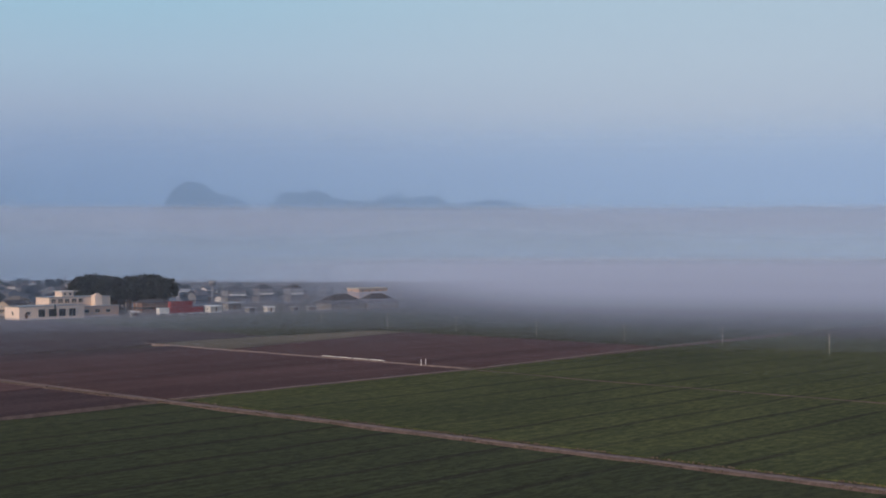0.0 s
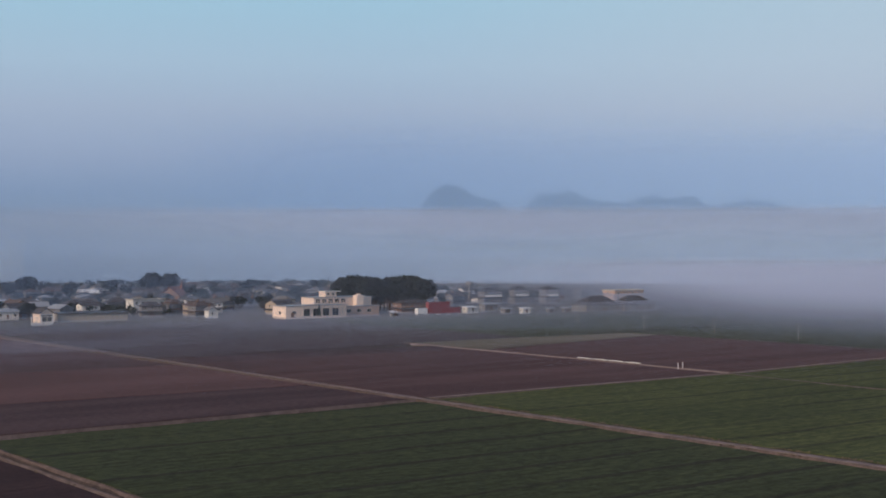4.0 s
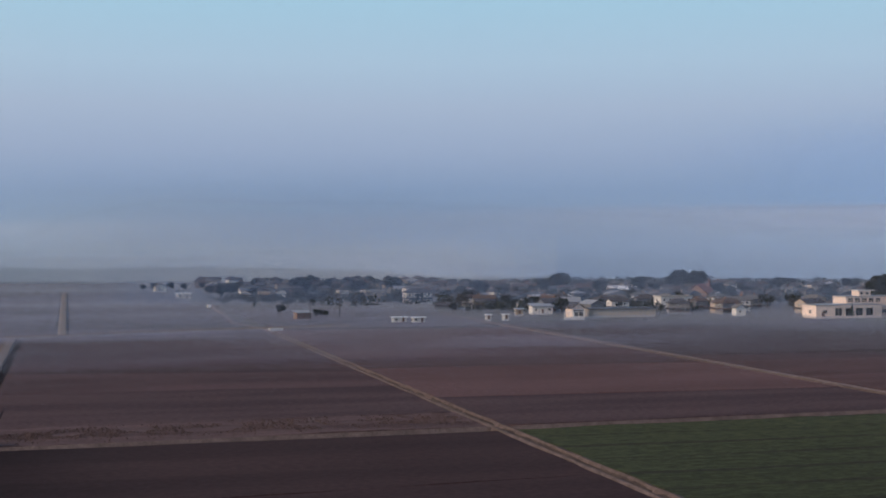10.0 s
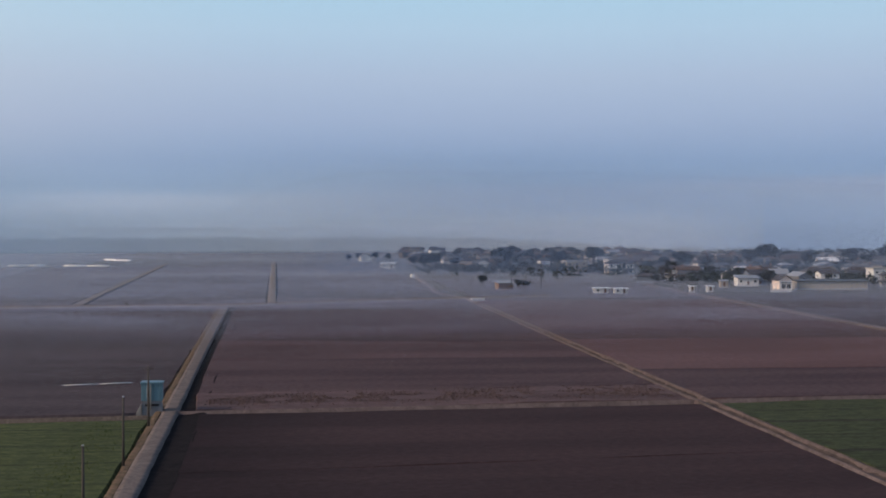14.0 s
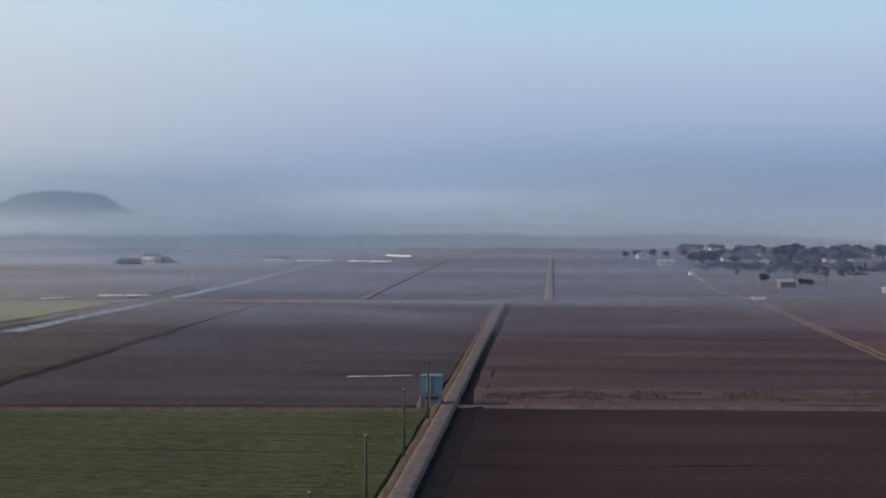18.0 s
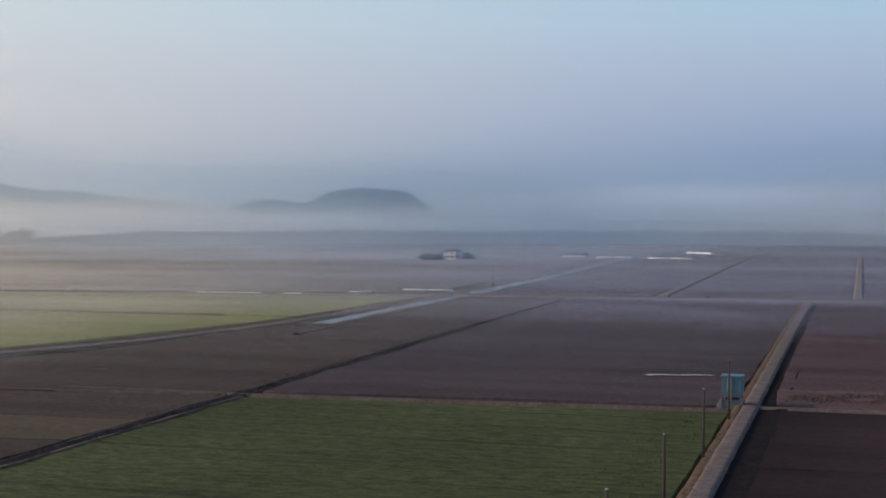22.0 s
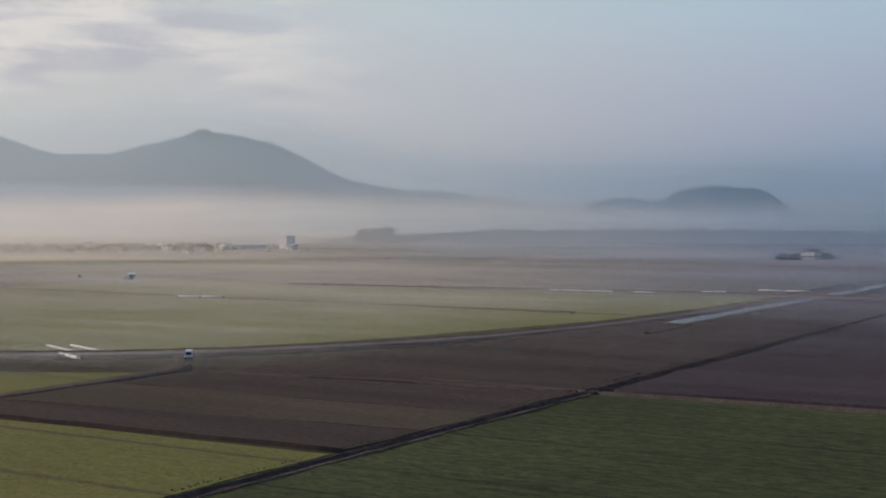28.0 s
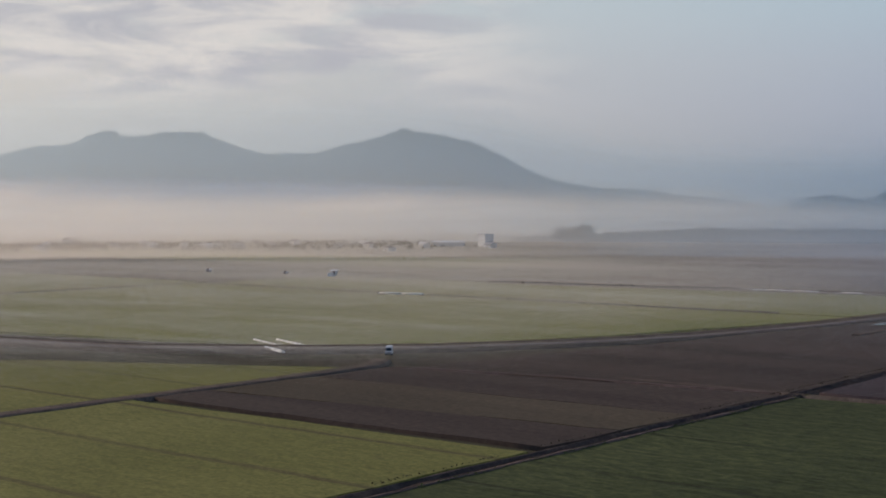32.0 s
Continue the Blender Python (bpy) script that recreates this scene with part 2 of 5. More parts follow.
CROP_WEST = crop("crop_yellow_green", c3(0.148, 0.146, 0.045), c3(0.196, 0.187, 0.063), c3(0.088, 0.072, 0.038), 23.7, 0.2021, 0.25, 0.15, 0.7, 0.8, 0.35)
CROP_EAST = crop("crop_misty_green", c3(0.060, 0.068, 0.029), c3(0.090, 0.097, 0.040), c3(0.0286, 0.026, 0.0182), 13, 5, 0.35)
TRACK = dirt("track_earth", c3(0.2576, 0.2016, 0.1882), c3(0.1736, 0.1366, 0.1277))
TRACK_PALE = dirt("track_pale_gravel", c3(0.24, 0.215, 0.20), c3(0.18, 0.16, 0.15))
TRACK_PINK = dirt("path_earth", c3(0.155, 0.120, 0.114), c3(0.105, 0.082, 0.079))
TRACK_GREY = dirt("track_gravel", c3(0.175, 0.145, 0.135), c3(0.125, 0.104, 0.097))
VERGE = dirt("dry_verge", c3(0.1512, 0.1142, 0.1053), c3(0.0952, 0.07392, 0.06832), 0.5, 0.2)
VERGE_TAN = dirt("tan_verge", c3(0.175, 0.118, 0.085), c3(0.105, 0.082, 0.052), 0.7, 0.1)
BANK = dirt("bank_earth", c3(0.09975, 0.0819, 0.0714), c3(0.1522, 0.1239, 0.105), 0.25, 0.3)
# near-black colour for the strip beside the grey track
DITCH = dirt("ditch_dark", c3(0.012, 0.010, 0.012), c3(0.021, 0.018, 0.019), 0.4, 0.2)
MUD = dirt("ditch_bank", c3(0.052, 0.042, 0.040), c3(0.086, 0.068, 0.062), 0.4, 0.2)
GROUND = dirt("plain_earth", c3(0.075, 0.065, 0.05), c3(0.055, 0.055, 0.036), 0.006, 0.3)


# ---- helpers for meshes ----
def mesh_of(name, verts, faces, mat, smooth=False):
    me = bpy.data.meshes.new(name)
    me.from_pydata([tuple(v) for v in verts], [], [tuple(f) for f in faces])
    me.materials.append(mat)
    if smooth:
        me.polygons.foreach_set("use_smooth", [True] * len(me.polygons))
    me.update()
    return me


def part(name, me, parent=None, label=""):
    ob = new(name, me)
    if parent is not None:
        ob.parent = parent
    if label:
        ob["label"] = label
    return ob


def wob(x, y, s=0.08, k=0):
    return noise.noise((x * s + k * 13.7, y * s - k * 7.1, k * 3.3))


def clamp01(v):
    return max(0.0, min(1.0, v))


BED = -0.5      # floor of the ditches


def sheet(name, corners, mat, top=0.0, cell=6.0, rough=0.12, ragged=0.8, label="", category="field", k=0, slope=0.5):
    """A field: an uneven top inside four corners (anticlockwise from the near left), with ragged edges and sloping sides."""
    a, b, c, d = [Vector(p) for p in corners]
    nu = max(4, min(70, int(((b - a).length + (c - d).length) / 2 / cell)))
    nv = max(4, min(70, int(((d - a).length + (c - b).length) / 2 / cell)))
    verts, faces = [], []
    for j in range(nv + 1):
        for i in range(nu + 1):
            u, v = i / nu, j / nv
            p = (a * (1 - u) + b * u) * (1 - v) + (d * (1 - u) + c * u) * v
            x, y = p.x, p.y
            if i in (0, nu) or j in (0, nv):
                x += ragged * wob(p.x, p.y, 0.11, k)
                y += ragged * wob(p.x, p.y, 0.11, k + 5)
            verts.append((x, y, top + rough * wob(x, y, 0.05, k) + rough * 0.6 * wob(x, y, 0.3, k + 2)))
    w = nu + 1
    for j in range(nv):
        for i in range(nu):
            q = j * w + i
            faces.append((q, q + 1, q + w + 1, q + w))
    rim = [i for i in range(nu)] + [j * w + nu for j in range(nv)] + [nv * w + i for i in range(nu, 0, -1)] + [j * w for j in range(nv, 0, -1)]
    mid = (a + b + c + d) / 4
    base = len(verts)
    for q in rim:                                   # the sloping sides have vertices of their own
        x, y, z = verts[q]
        out = (Vector((x, y)) - mid).normalized() * slope
        verts += [(x, y, z), (x + out.x, y + out.y, BED - 0.3)]
    n = len(rim)
    for i in range(n):
        p, q = base + 2 * i, base + 2 * ((i + 1) % n)
        faces.append((p, p + 1, q + 1, q))
    ob = new(name, mesh_of(name, verts, faces, mat, True))
    return tagged(ob, label, category, "fields of the plain", "structure")


def strip(name, pts, section, mat, step=3.0, jitter=0.25, k=0, label="", category="track", kind="structure", parent=None):
    """A ribbon along a line of points. section: (offset to the right, height) across it."""
    P = [Vector(p) for p in pts]
    line = []
    for p, q in zip(P, P[1:]):
        n = max(1, int((q - p).length / step))
        line += [p.lerp(q, i / n) for i in range(n)]
    line.append(P[-1])
    for _ in range(3 if len(P) > 2 else 0):
        line = [line[0]] + [(a + b * 2 + c) / 4 for a, b, c in zip(line, line[1:], line[2:])] + [line[-1]]
    verts, faces, m = [], [], len(section)
    for i, p in enumerate(line):
        t = (line[min(i + 1, len(line) - 1)] - line[max(i - 1, 0)]).normalized()
        r = Vector((t.y, -t.x))
        for j, (o, z) in enumerate(section):
            e = jitter * wob(p.x + j * 31, p.y, 0.16, k + j) * (1.6 if j in (0, m - 1) else 1)
            verts.append((p.x + r.x * (o + e), p.y + r.y * (o + e), z + 0.25 * jitter * wob(p.x, p.y + j * 17, 0.2, k)))
    for i in range(len(line) - 1):
        for j in range(m - 1):
            q = i * m + j
            faces.append((q + m, q + m + 1, q + 1, q))
    ob = part(name, mesh_of(name, verts, faces, mat, True), parent)
    return tagged(ob, label, category, "", kind) if parent is None else ob


# ---- ground ----
gv, gf = [], []
RINGS = [0, 30, 60, 100, 150, 220, 300, 380, 460, 540, 640, 760, 900, 1050, 1250, 1500, 1900, 2400, 3000, 3700, 4500, 4900]
SEG = 144
for r in RINGS:
    for s in range(SEG):
        a = 2 * math.pi * s / SEG
        x, y = r * math.cos(a), r * math.sin(a)
        deep = clamp01((640 - abs(x - 40)) / 60) * clamp01((y + 60) / 60) * clamp01((1010 - y) / 40)
        gv.append((x, y, BED * deep + (0.15 * wob(x, y, 0.01) if deep > 0.5 else 0.0) - 0.1))
for i in range(len(RINGS) - 1):
    for s in range(SEG):
        n = (s + 1) % SEG
        gf.append((i * SEG + s, (i + 1) * SEG + s, (i + 1) * SEG + n, i * SEG + n))
tagged(new("ground", mesh_of("ground", gv, gf, GROUND, True)), "flat brown and green farming plain reaching the horizon", "ground", "", "structure")

# ---- fields, by the lines of the tracks: x = 173, 74, -19, -104, -188 and y = 232 ----
RED = "ploughed red-brown field with damp tillage strips"
sheet("field_1", [(-12.3, 40), (72.2, 40), (72.2, 181), (-12.3, 174)], SOIL_DITCHSIDE, ragged=0.25, label="dark ploughed field beside a farm track", k=1)
sheet("field_30", [(-12.4, 174.5), (72.2, 181.5), (72.2, 229), (-12.6, 226)], SOIL_DITCHSIDE, ragged=0.25, label="strip of dark ploughed earth, darkest beside the ditch", k=30)
sheet("field_2", [(-14.5, 254), (72.2, 257), (72.3, 310), (-15, 314)], SOIL_DARK, ragged=0.25, label="dark ploughed field strip beside rough stubble", k=2)
sheet("field_36", [(-15, 314.3), (72.3, 310.3), (72.4, 349), (-15, 362)], SOIL_RUST, ragged=0.25, label="strip of reddish ploughed earth", k=36)
sheet("field_37", [(-15, 362.3), (72.4, 349.3), (73, 536), (-15, 500)], SOIL_DARK, ragged=0.25, label=RED, k=37)
sheet("field_3", [(-13.5, 231.5), (72.2, 235.5), (72.2, 256), (-14.5, 253)], STUBBLE, ragged=0.25, top=0.06, cell=1.6, rough=0.3, label="rough strip of turned clods and stubble", k=3)
sheet("field_4", [(76, 30), (171, 30), (171, 235), (76, 230)], CROP_DEEP, label="young green cereal field with wheel lines", k=4)
for nm, ya, yb, mat, txt in (("field_5", 237, 284, SOIL_DARK, "strip of dark ploughed earth"), ("field_31", 284.3, 356, SOIL_STRIPED, "strip of lighter reddish ploughed earth"),
                             ("field_32", 356.3, 388, SOIL_DARK, "strip of dark ploughed earth"), ("field_33", 388.3, 528, SOIL_RED, "bare red-brown field under mist")):
    sheet(nm, [(76, ya), (171, ya - 3 if ya > 240 else 239.9), (171, yb - 3.3), (76, yb)], mat, label=txt, k=int(ya))
sheet("field_6", [(177, 20), (470, 20), (460, 248), (177, 237)], CROP_EAST, cell=7, label="wide green cereal field under thin mist", k=6)
sheet("field_7", [(177, 241), (274, 242), (274, 352), (177, 352)], SOIL_RED, label=RED, k=7)
sheet("field_8", [(177, 352), (274, 352), (274, 372), (177, 374)], SOIL_DARK, label="narrow strip of dark damp earth", k=8)
sheet("field_9", [(277, 244), (381, 252), (380, 368), (277, 345)], SOIL_RED, label=RED, k=9)
sheet("field_10", [(277, 346), (380, 369), (378, 385), (277, 386)], SOIL_PALE, label="pale dry strip of earth", k=10)
sheet("field_11", [(177, 377), (330, 388), (330, 545), (177, 560)], SOIL_GREY, label="grey-brown bare field before the village", k=11)
sheet("field_12", [(331, 388), (640, 388), (600, 515), (331, 545)], CROP_DEEP, cell=7, label="green field along the edge of the village", k=12)
sheet("field_13", [(383, 252), (700, 262), (690, 386), (382, 386)], CROP_DEEP, cell=8, label="green field lost in mist", k=13)
sheet("field_14", [(-102.6, 224), (-20.8, 230), (-21.2, 502), (-102.4, 498)], SOIL_GREY, label=RED, k=14)
sheet("field_15", [(-102.6, 60), (-20.5, 60), (-20.6, 221), (-102.6, 216)], CROP_MID, ragged=0.4, cell=4, label="bright green young cereal field in sown rows", k=15)
sheet("field_16", [(-186, 146), (-107, 149), (-107, 167.5), (-186, 158)], SOIL_BROWN, label="strip of dark bare earth beside green crops", k=16)
sheet("field_34", [(-186, 158.3), (-107, 167.8), (-106.6, 187), (-186, 184.5)], SOIL_OLIVE, label="strip of olive-brown stubble between bare fields", k=34)
sheet("field_35", [(-186, 184.8), (-106.6, 187.3), (-106.4, 217.5), (-186, 205)], SOIL_BROWN, label="strip of bare brown earth", k=35)
strip("field_edge", [(-184, 205.6), (-154, 213), (-107, 218.6)], [(-0.7, -0.6), (-0.35, 0.12), (0.35, 0.12), (0.7, -0.6)], VERGE, 2.5, 0.5, 26, "thin pale grassy line between two fields", "field edge")
sheet("field_17", [(-182, 207.5), (-106.4, 220), (-106.4, 480), (-137, 480)], SOIL_BROWN, label=RED, k=17)
sheet("field_18", [(-186, 40), (-107, 40), (-107, 145), (-186, 142)], CROP_WEST, cell=4, label="yellow-green cereal field with wheel lines", k=18)
sheet("field_19", [(-420, 20), (-190, 20), (-190, 200), (-420, 72)], CROP_WEST, cell=6, label="yellow-green cereal field beside a ditch", k=19)
sheet("field_20", [(-455, 96), (-330, 178), (-330, 383), (-455, 383)], CROP_LIGHT, cell=8, label="light green cereal field under drifting mist", k=20)
sheet("field_21", [(-330, 196), (-208, 230), (-164, 384), (-330, 383)], CROP_LIGHT, cell=6, label="light green cereal field under drifting mist", k=21)
sheet("field_38", [(-455, 387), (-330, 387), (-330, 464), (-455, 462)], CROP_LIGHT, cell=8, label="light green cereal strip behind a ditch", k=38)
sheet("field_39", [(-330, 387), (-166, 388), (-160, 492), (-330, 466)], CROP_LIGHT, cell=7, label="light green cereal strip behind a ditch", k=39)
sheet("field_40", [(-760, 60), (-459, 90), (-459, 392), (-760, 380)], CROP_LIGHT, cell=10, label="hazy light green field beyond a dark ditch", k=40)
sheet("field_41", [(-860, 386), (-459, 396), (-459, 452), (-860, 440)], SOIL_OLIVE, cell=10, label="olive-brown field in sunlit haze", k=41)
sheet("field_23", [(-900, 446), (-459, 456), (-459, 560), (-900, 540)], SOIL_PALE, cell=10, label="pale fallow field in haze", k=23)
sheet("field_42", [(-900, 546), (-459, 564), (-459, 690), (-900, 660)], CROP_LIGHT, cell=12, label="far pale green field in haze", k=42)
sheet("field_22", [(-454, 470), (-164, 496), (-166, 640), (-454, 585)], SOIL_PALE, cell=8, label="pale bare field in haze", k=22)
sheet("field_43", [(-454, 589), (-166, 644), (-166, 716), (-454, 640)], SOIL_OLIVE, cell=8, label="olive-brown strip of a hazy field", k=43)
sheet("field_24", [(-400, 648), (-166, 728), (-170, 960), (-460, 860)], SOIL_PALE, cell=10, label="pale field below the far hedges", k=24)
sheet("field_25", [(-136, 506), (-77, 506), (-77, 940), (-140, 940)], SOIL_GREY, label="grey-brown field crossed by tracks", k=25)
sheet("field_26", [(-73, 507), (-5, 512), (-5, 985), (-73, 900)], SOIL_GREY, label="grey-brown field crossed by tracks", k=26)
sheet("field_27", [(0, 524), (72, 535), (68, 980), (0, 985)], SOIL_GREY, label="grey-brown field crossed by tracks", k=27)
sheet("field_28", [(80, 540), (171, 540), (176, 700), (80, 720)], SOIL_GREY, label="bare ground before the village", k=28)
sheet("field_29", [(-107, 484), (-107, 500), (-140, 500), (-140, 484)][::-1], SOIL_DARK, label="strip of bare earth", k=29)

# ---- tracks, banks and ditches ----


def road(name, pts, w, mat, label, k, left=None, right=None, verge=VERGE, h=0.0):
    sec = [(-w / 2 - 0.35, -1.0 + h), (-w / 2, 0.16 + h), (-w / 4, 0.12 + h), (0, 0.18 + h), (w / 4, 0.12 + h), (w / 2, 0.16 + h), (w / 2 + 0.35, -1.0 + h)]
    strip(name, pts, sec, mat, 2.5, 0.13, k, label, "farm track")
    for side, width in ((-1, left), (1, right)):
        if width:
            o = side * (w / 2 + 0.1)
            e = side * (w / 2 + width)
            s2 = [(o, 0.16 + h), ((o + e) / 2, 0.19 + h), (e, 0.12 + h), (e + side * 0.5, -1.0)]
            strip("verge", pts, s2 if side > 0 else s2[::-1], verge, 2.0, 0.14, k + 9 + side, "dry straw-coloured grass verge along a track", "verge")


road("track_1", [(173.5, 40), (174, 300), (175, 640)], 1.9, TRACK, "pale earth farm track between fields", 3, 0.7, 0.6)
DITCH_LINE = [(74.2, 50), (74.4, 300), (75, 470), (76, 528)]
strip("ditch_2", DITCH_LINE, [(-1.1, -0.1), (-0.5, -0.42), (0.2, -0.45), (0.7, -0.1)], MUD, 3.0, 0.3, 41, "dark narrow ditch between two fields", "ditch")
strip("track_2", DITCH_LINE, [(-2.1, -0.8), (-1.7, 0.14), (-1.4, 0.20), (-1.1, 0.14), (-0.8, -0.6)], TRACK_PINK, 2.5, 0.35, 42, "narrow trodden path on the bank of a ditch", "path")
strip("verge", DITCH_LINE, [(0.4, -0.6), (0.7, 0.14), (1.0, 0.2), (1.3, 0.12), (1.6, -0.8)], VERGE, 2.5, 0.5, 43, "dry grassy bank of a ditch", "verge")
road("track_13", [(76.4, 530), (67, 584), (72, 666), (75, 747), (78, 781)], 1.3, TRACK, "narrow winding earth path towards the village", 4)
road("track_3", [(-17.5, 50), (-17.5, 160), (-17.7, 232), (-18.3, 330), (-18.9, 515)], 2.5, TRACK_GREY, "grey earth farm track past power poles", 5, 1.1, None, VERGE_TAN)
road("track_4", [(-17, 229), (72.6, 233.6)], 0.4, TRACK_PINK, "narrow pale path between fields", 6)
road("track_5", [(76, 233.5), (173, 238.6)], 0.45, TRACK_PINK, "narrow pale path between fields", 7)
road("track_6", [(176, 239), (274, 240), (384, 250), (470, 252)], 1.5, TRACK, "narrow earth track between green and ploughed fields", 8, 0.6, 0.5)
road("track_7", [(-366, 468), (-300, 476), (-260, 486), (-182, 499), (-142, 501), (-75, 503), (-21, 505), (4, 513), (32, 527), (76, 541), (110, 550)], 2.6, TRACK_PALE, "pale earth track across the plain", 9, 0.8, None, VERGE, 0.5)
road("track_8", [(-72, 506), (-75.5, 955)], 3.0, TRACK_PALE, "pale earth track across the plain", 10, h=0.45)
road("track_9", [(-2, 514), (-2.5, 990)], 3.0, TRACK_PALE, "pale earth track across the plain", 11, h=0.45)
road("track_10", [(-140, 219.5), (-102, 219.5), (-21, 225)], 0.35, BANK, "narrow pale path beside a green field", 12)
road("track_11", [(275.5, 241), (275.5, 388)], 0.9, TRACK, "narrow pale path between ploughed fields", 13)
road("track_14", [(274, 60), (271, 120), (270.5, 200), (273, 237)], 0.5, TRACK_PINK, "faint trodden path across a green field", 15)
for pts, w, k in (([(-457, 60), (-457, 330), (-458, 470), (-460, 600), (-463, 740)], 1.0, 51), ([(-455, 385), (-378, 385), (-283, 386), (-190, 386)], 0.9, 52),
                  ([(-470, 742), (-354, 770), (-266, 837), (-170, 880)], 1.0, 53)):
    strip("ditch", pts, [(-2.2 * w, -0.7), (-1.5 * w, 0.25), (-0.9 * w, 0.2), (-0.3, -0.45), (0.3, -0.45), (0.9 * w, 0.2), (1.5 * w, 0.25), (2.2 * w, -0.7)], MUD, 4.0, 0.5, k,
          "dark overgrown ditch between hazy fields", "ditch")
road("track_12", [(-188, 60), (-188.5, 170), (-190, 205), (-196, 214)], 2.0, BANK, "muddy track between fields", 14, 1.2, 1.0, BANK)

# the long earth bank with its track, and the canal beyond
CURVE = [(-420, 120), (-330, 175), (-255, 195), (-221, 219), (-203, 238), (-184, 270), (-171, 303), (-162, 350), (-156.5, 405), (-152.5, 474), (-151, 540), (-151, 620), (-154, 780), (-158, 950)]
strip("bank_1", CURVE[:9], [(-9, -1.0), (-7, 0.1), (-4.2, 0.7), (-2.2, 0.7), (-0.4, 0.35), (2.6, 0.32), (3.8, 0.1), (4.6, -1.0)], BANK, 4.0, 0.5, 21,
      "long brown earth bank with a track on it", "earth bank")
strip("bank_1", CURVE[8:], [(-7, -1.0), (-5, 0.1), (-3.6, 0.3), (-2.2, 0.32), (-0.4, 0.3), (2.6, 0.3), (3.6, 0.1), (4.2, -1.0)], VERGE, 4.0, 0.5, 21,
      "low pale earth bank with a track on it", "earth bank")
strip("bank_track", CURVE, [(0.0, 0.2), (0.4, 0.45), (2.1, 0.43), (2.5, 0.18)], TRACK_PALE, 4.0, 0.35, 27, "pale trodden track along the earth bank", "track")
strip("bank_2", [(-104.5, 50), (-104.5, 230), (-104, 372)], [(-1.7, -0.8), (-1.1, 0.16), (-0.7, 0.16), (-0.2, -0.35), (0.4, -0.35), (0.9, 0.14), (1.7, -0.8)], MUD, 2.5, 0.5, 22,
      "dark muddy ditch with low banks between fields", "ditch")
strip("verge", [(-102.75, 50), (-102.7, 216)], [(-0.5, -0.6), (-0.25, 0.16), (0.25, 0.16), (0.5, -0.6)], VERGE, 2.5, 0.5, 28, "pale dry grass edging a field", "verge")
strip("ditch_1", [(-14.1, 50), (-14.1, 160), (-14.3, 232), (-14.8, 510)], [(-2.4, -0.2), (-1.4, -0.34), (0.2, -0.28), (1.2, -0.10), (2.0, -0.02), (2.5, -0.1)], DITCH, 3.0, 0.15, 24, "dark shallow ditch beside the grey track", "ditch")


# ---- mist ----
def mist(name, rings, alpha, tint, label, through_light=0.12, az=(-180, 180)):
    """A tinted sheet that stands in for mist or haze round the plain. rings: (radius, height); alpha: builds its
    density from N and the place.
    """
    seg = 120
    vs, fs = [], []
    for r, z in rings:
        for s in range(seg + 1):
            a = radians(az[0] + (az[1] - az[0]) * s / seg)
            vs.append((-r * math.sin(a), r * math.cos(a), z))
    for i in range(len(rings) - 1):
        for s in range(seg):
            q = i * (seg + 1) + s
            fs.append((q, q + 1, q + seg + 2, q + seg + 1))
    m, N = material(name)
    v = coords(N)
    x, y, z = N.xyz(v)
    r = N.math("SQRT", N.math("ADD", N.math("MULTIPLY", x, x), N.math("MULTIPLY", y, y)))
    dens = alpha(N, v, x, y, z, r)
    if len(tint) == 4 and isinstance(tint[0], tuple):   # sun glow put into the tint, which turns between colours from east to west
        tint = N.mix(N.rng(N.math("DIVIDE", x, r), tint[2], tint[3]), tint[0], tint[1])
    # thin mist breaks up into fine droplets, so that it has no hard rim
    drop = N.n("ShaderNodeTexWhiteNoise", noise_dimensions="3D")
    N.link(v, drop.inputs["Vector"])
    least = N.math("MAXIMUM", dens, 0.5)
    dens = N.math("MULTIPLY", least, N.math("LESS_THAN", N.math("MULTIPLY", drop.outputs["Value"], least), dens))
    d = N.n("ShaderNodeBsdfDiffuse")
    N.put(d.inputs[0], tint)
    t = N.n("ShaderNodeBsdfTranslucent")
    N.put(t.inputs[0], tint)
    both = N.n("ShaderNodeMixShader")
    both.inputs[0].default_value = through_light
    N.link(d.outputs[0], both.inputs[1])
    N.link(t.outputs[0], both.inputs[2])
    out = N.n("ShaderNodeMixShader")
    N.link(dens, out.inputs[0])
    N.link(N.n("ShaderNodeBsdfTransparent").outputs[0], out.inputs[1])
    N.link(both.outputs[0], out.inputs[2])
    N.link(out.outputs[0], N.n("ShaderNodeOutputMaterial").inputs[0])
    ob = new(name, mesh_of(name, vs, fs, m, True))
    return tagged(ob, label, "mist", "", "stuff")


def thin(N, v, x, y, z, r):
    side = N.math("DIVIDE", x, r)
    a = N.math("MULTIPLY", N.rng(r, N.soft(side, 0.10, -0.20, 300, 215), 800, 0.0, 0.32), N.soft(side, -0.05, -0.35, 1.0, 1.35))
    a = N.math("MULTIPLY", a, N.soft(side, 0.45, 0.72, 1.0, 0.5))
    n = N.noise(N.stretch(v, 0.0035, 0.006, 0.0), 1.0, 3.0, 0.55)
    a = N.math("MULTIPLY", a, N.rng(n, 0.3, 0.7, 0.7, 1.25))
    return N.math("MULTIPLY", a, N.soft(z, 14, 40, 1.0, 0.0))


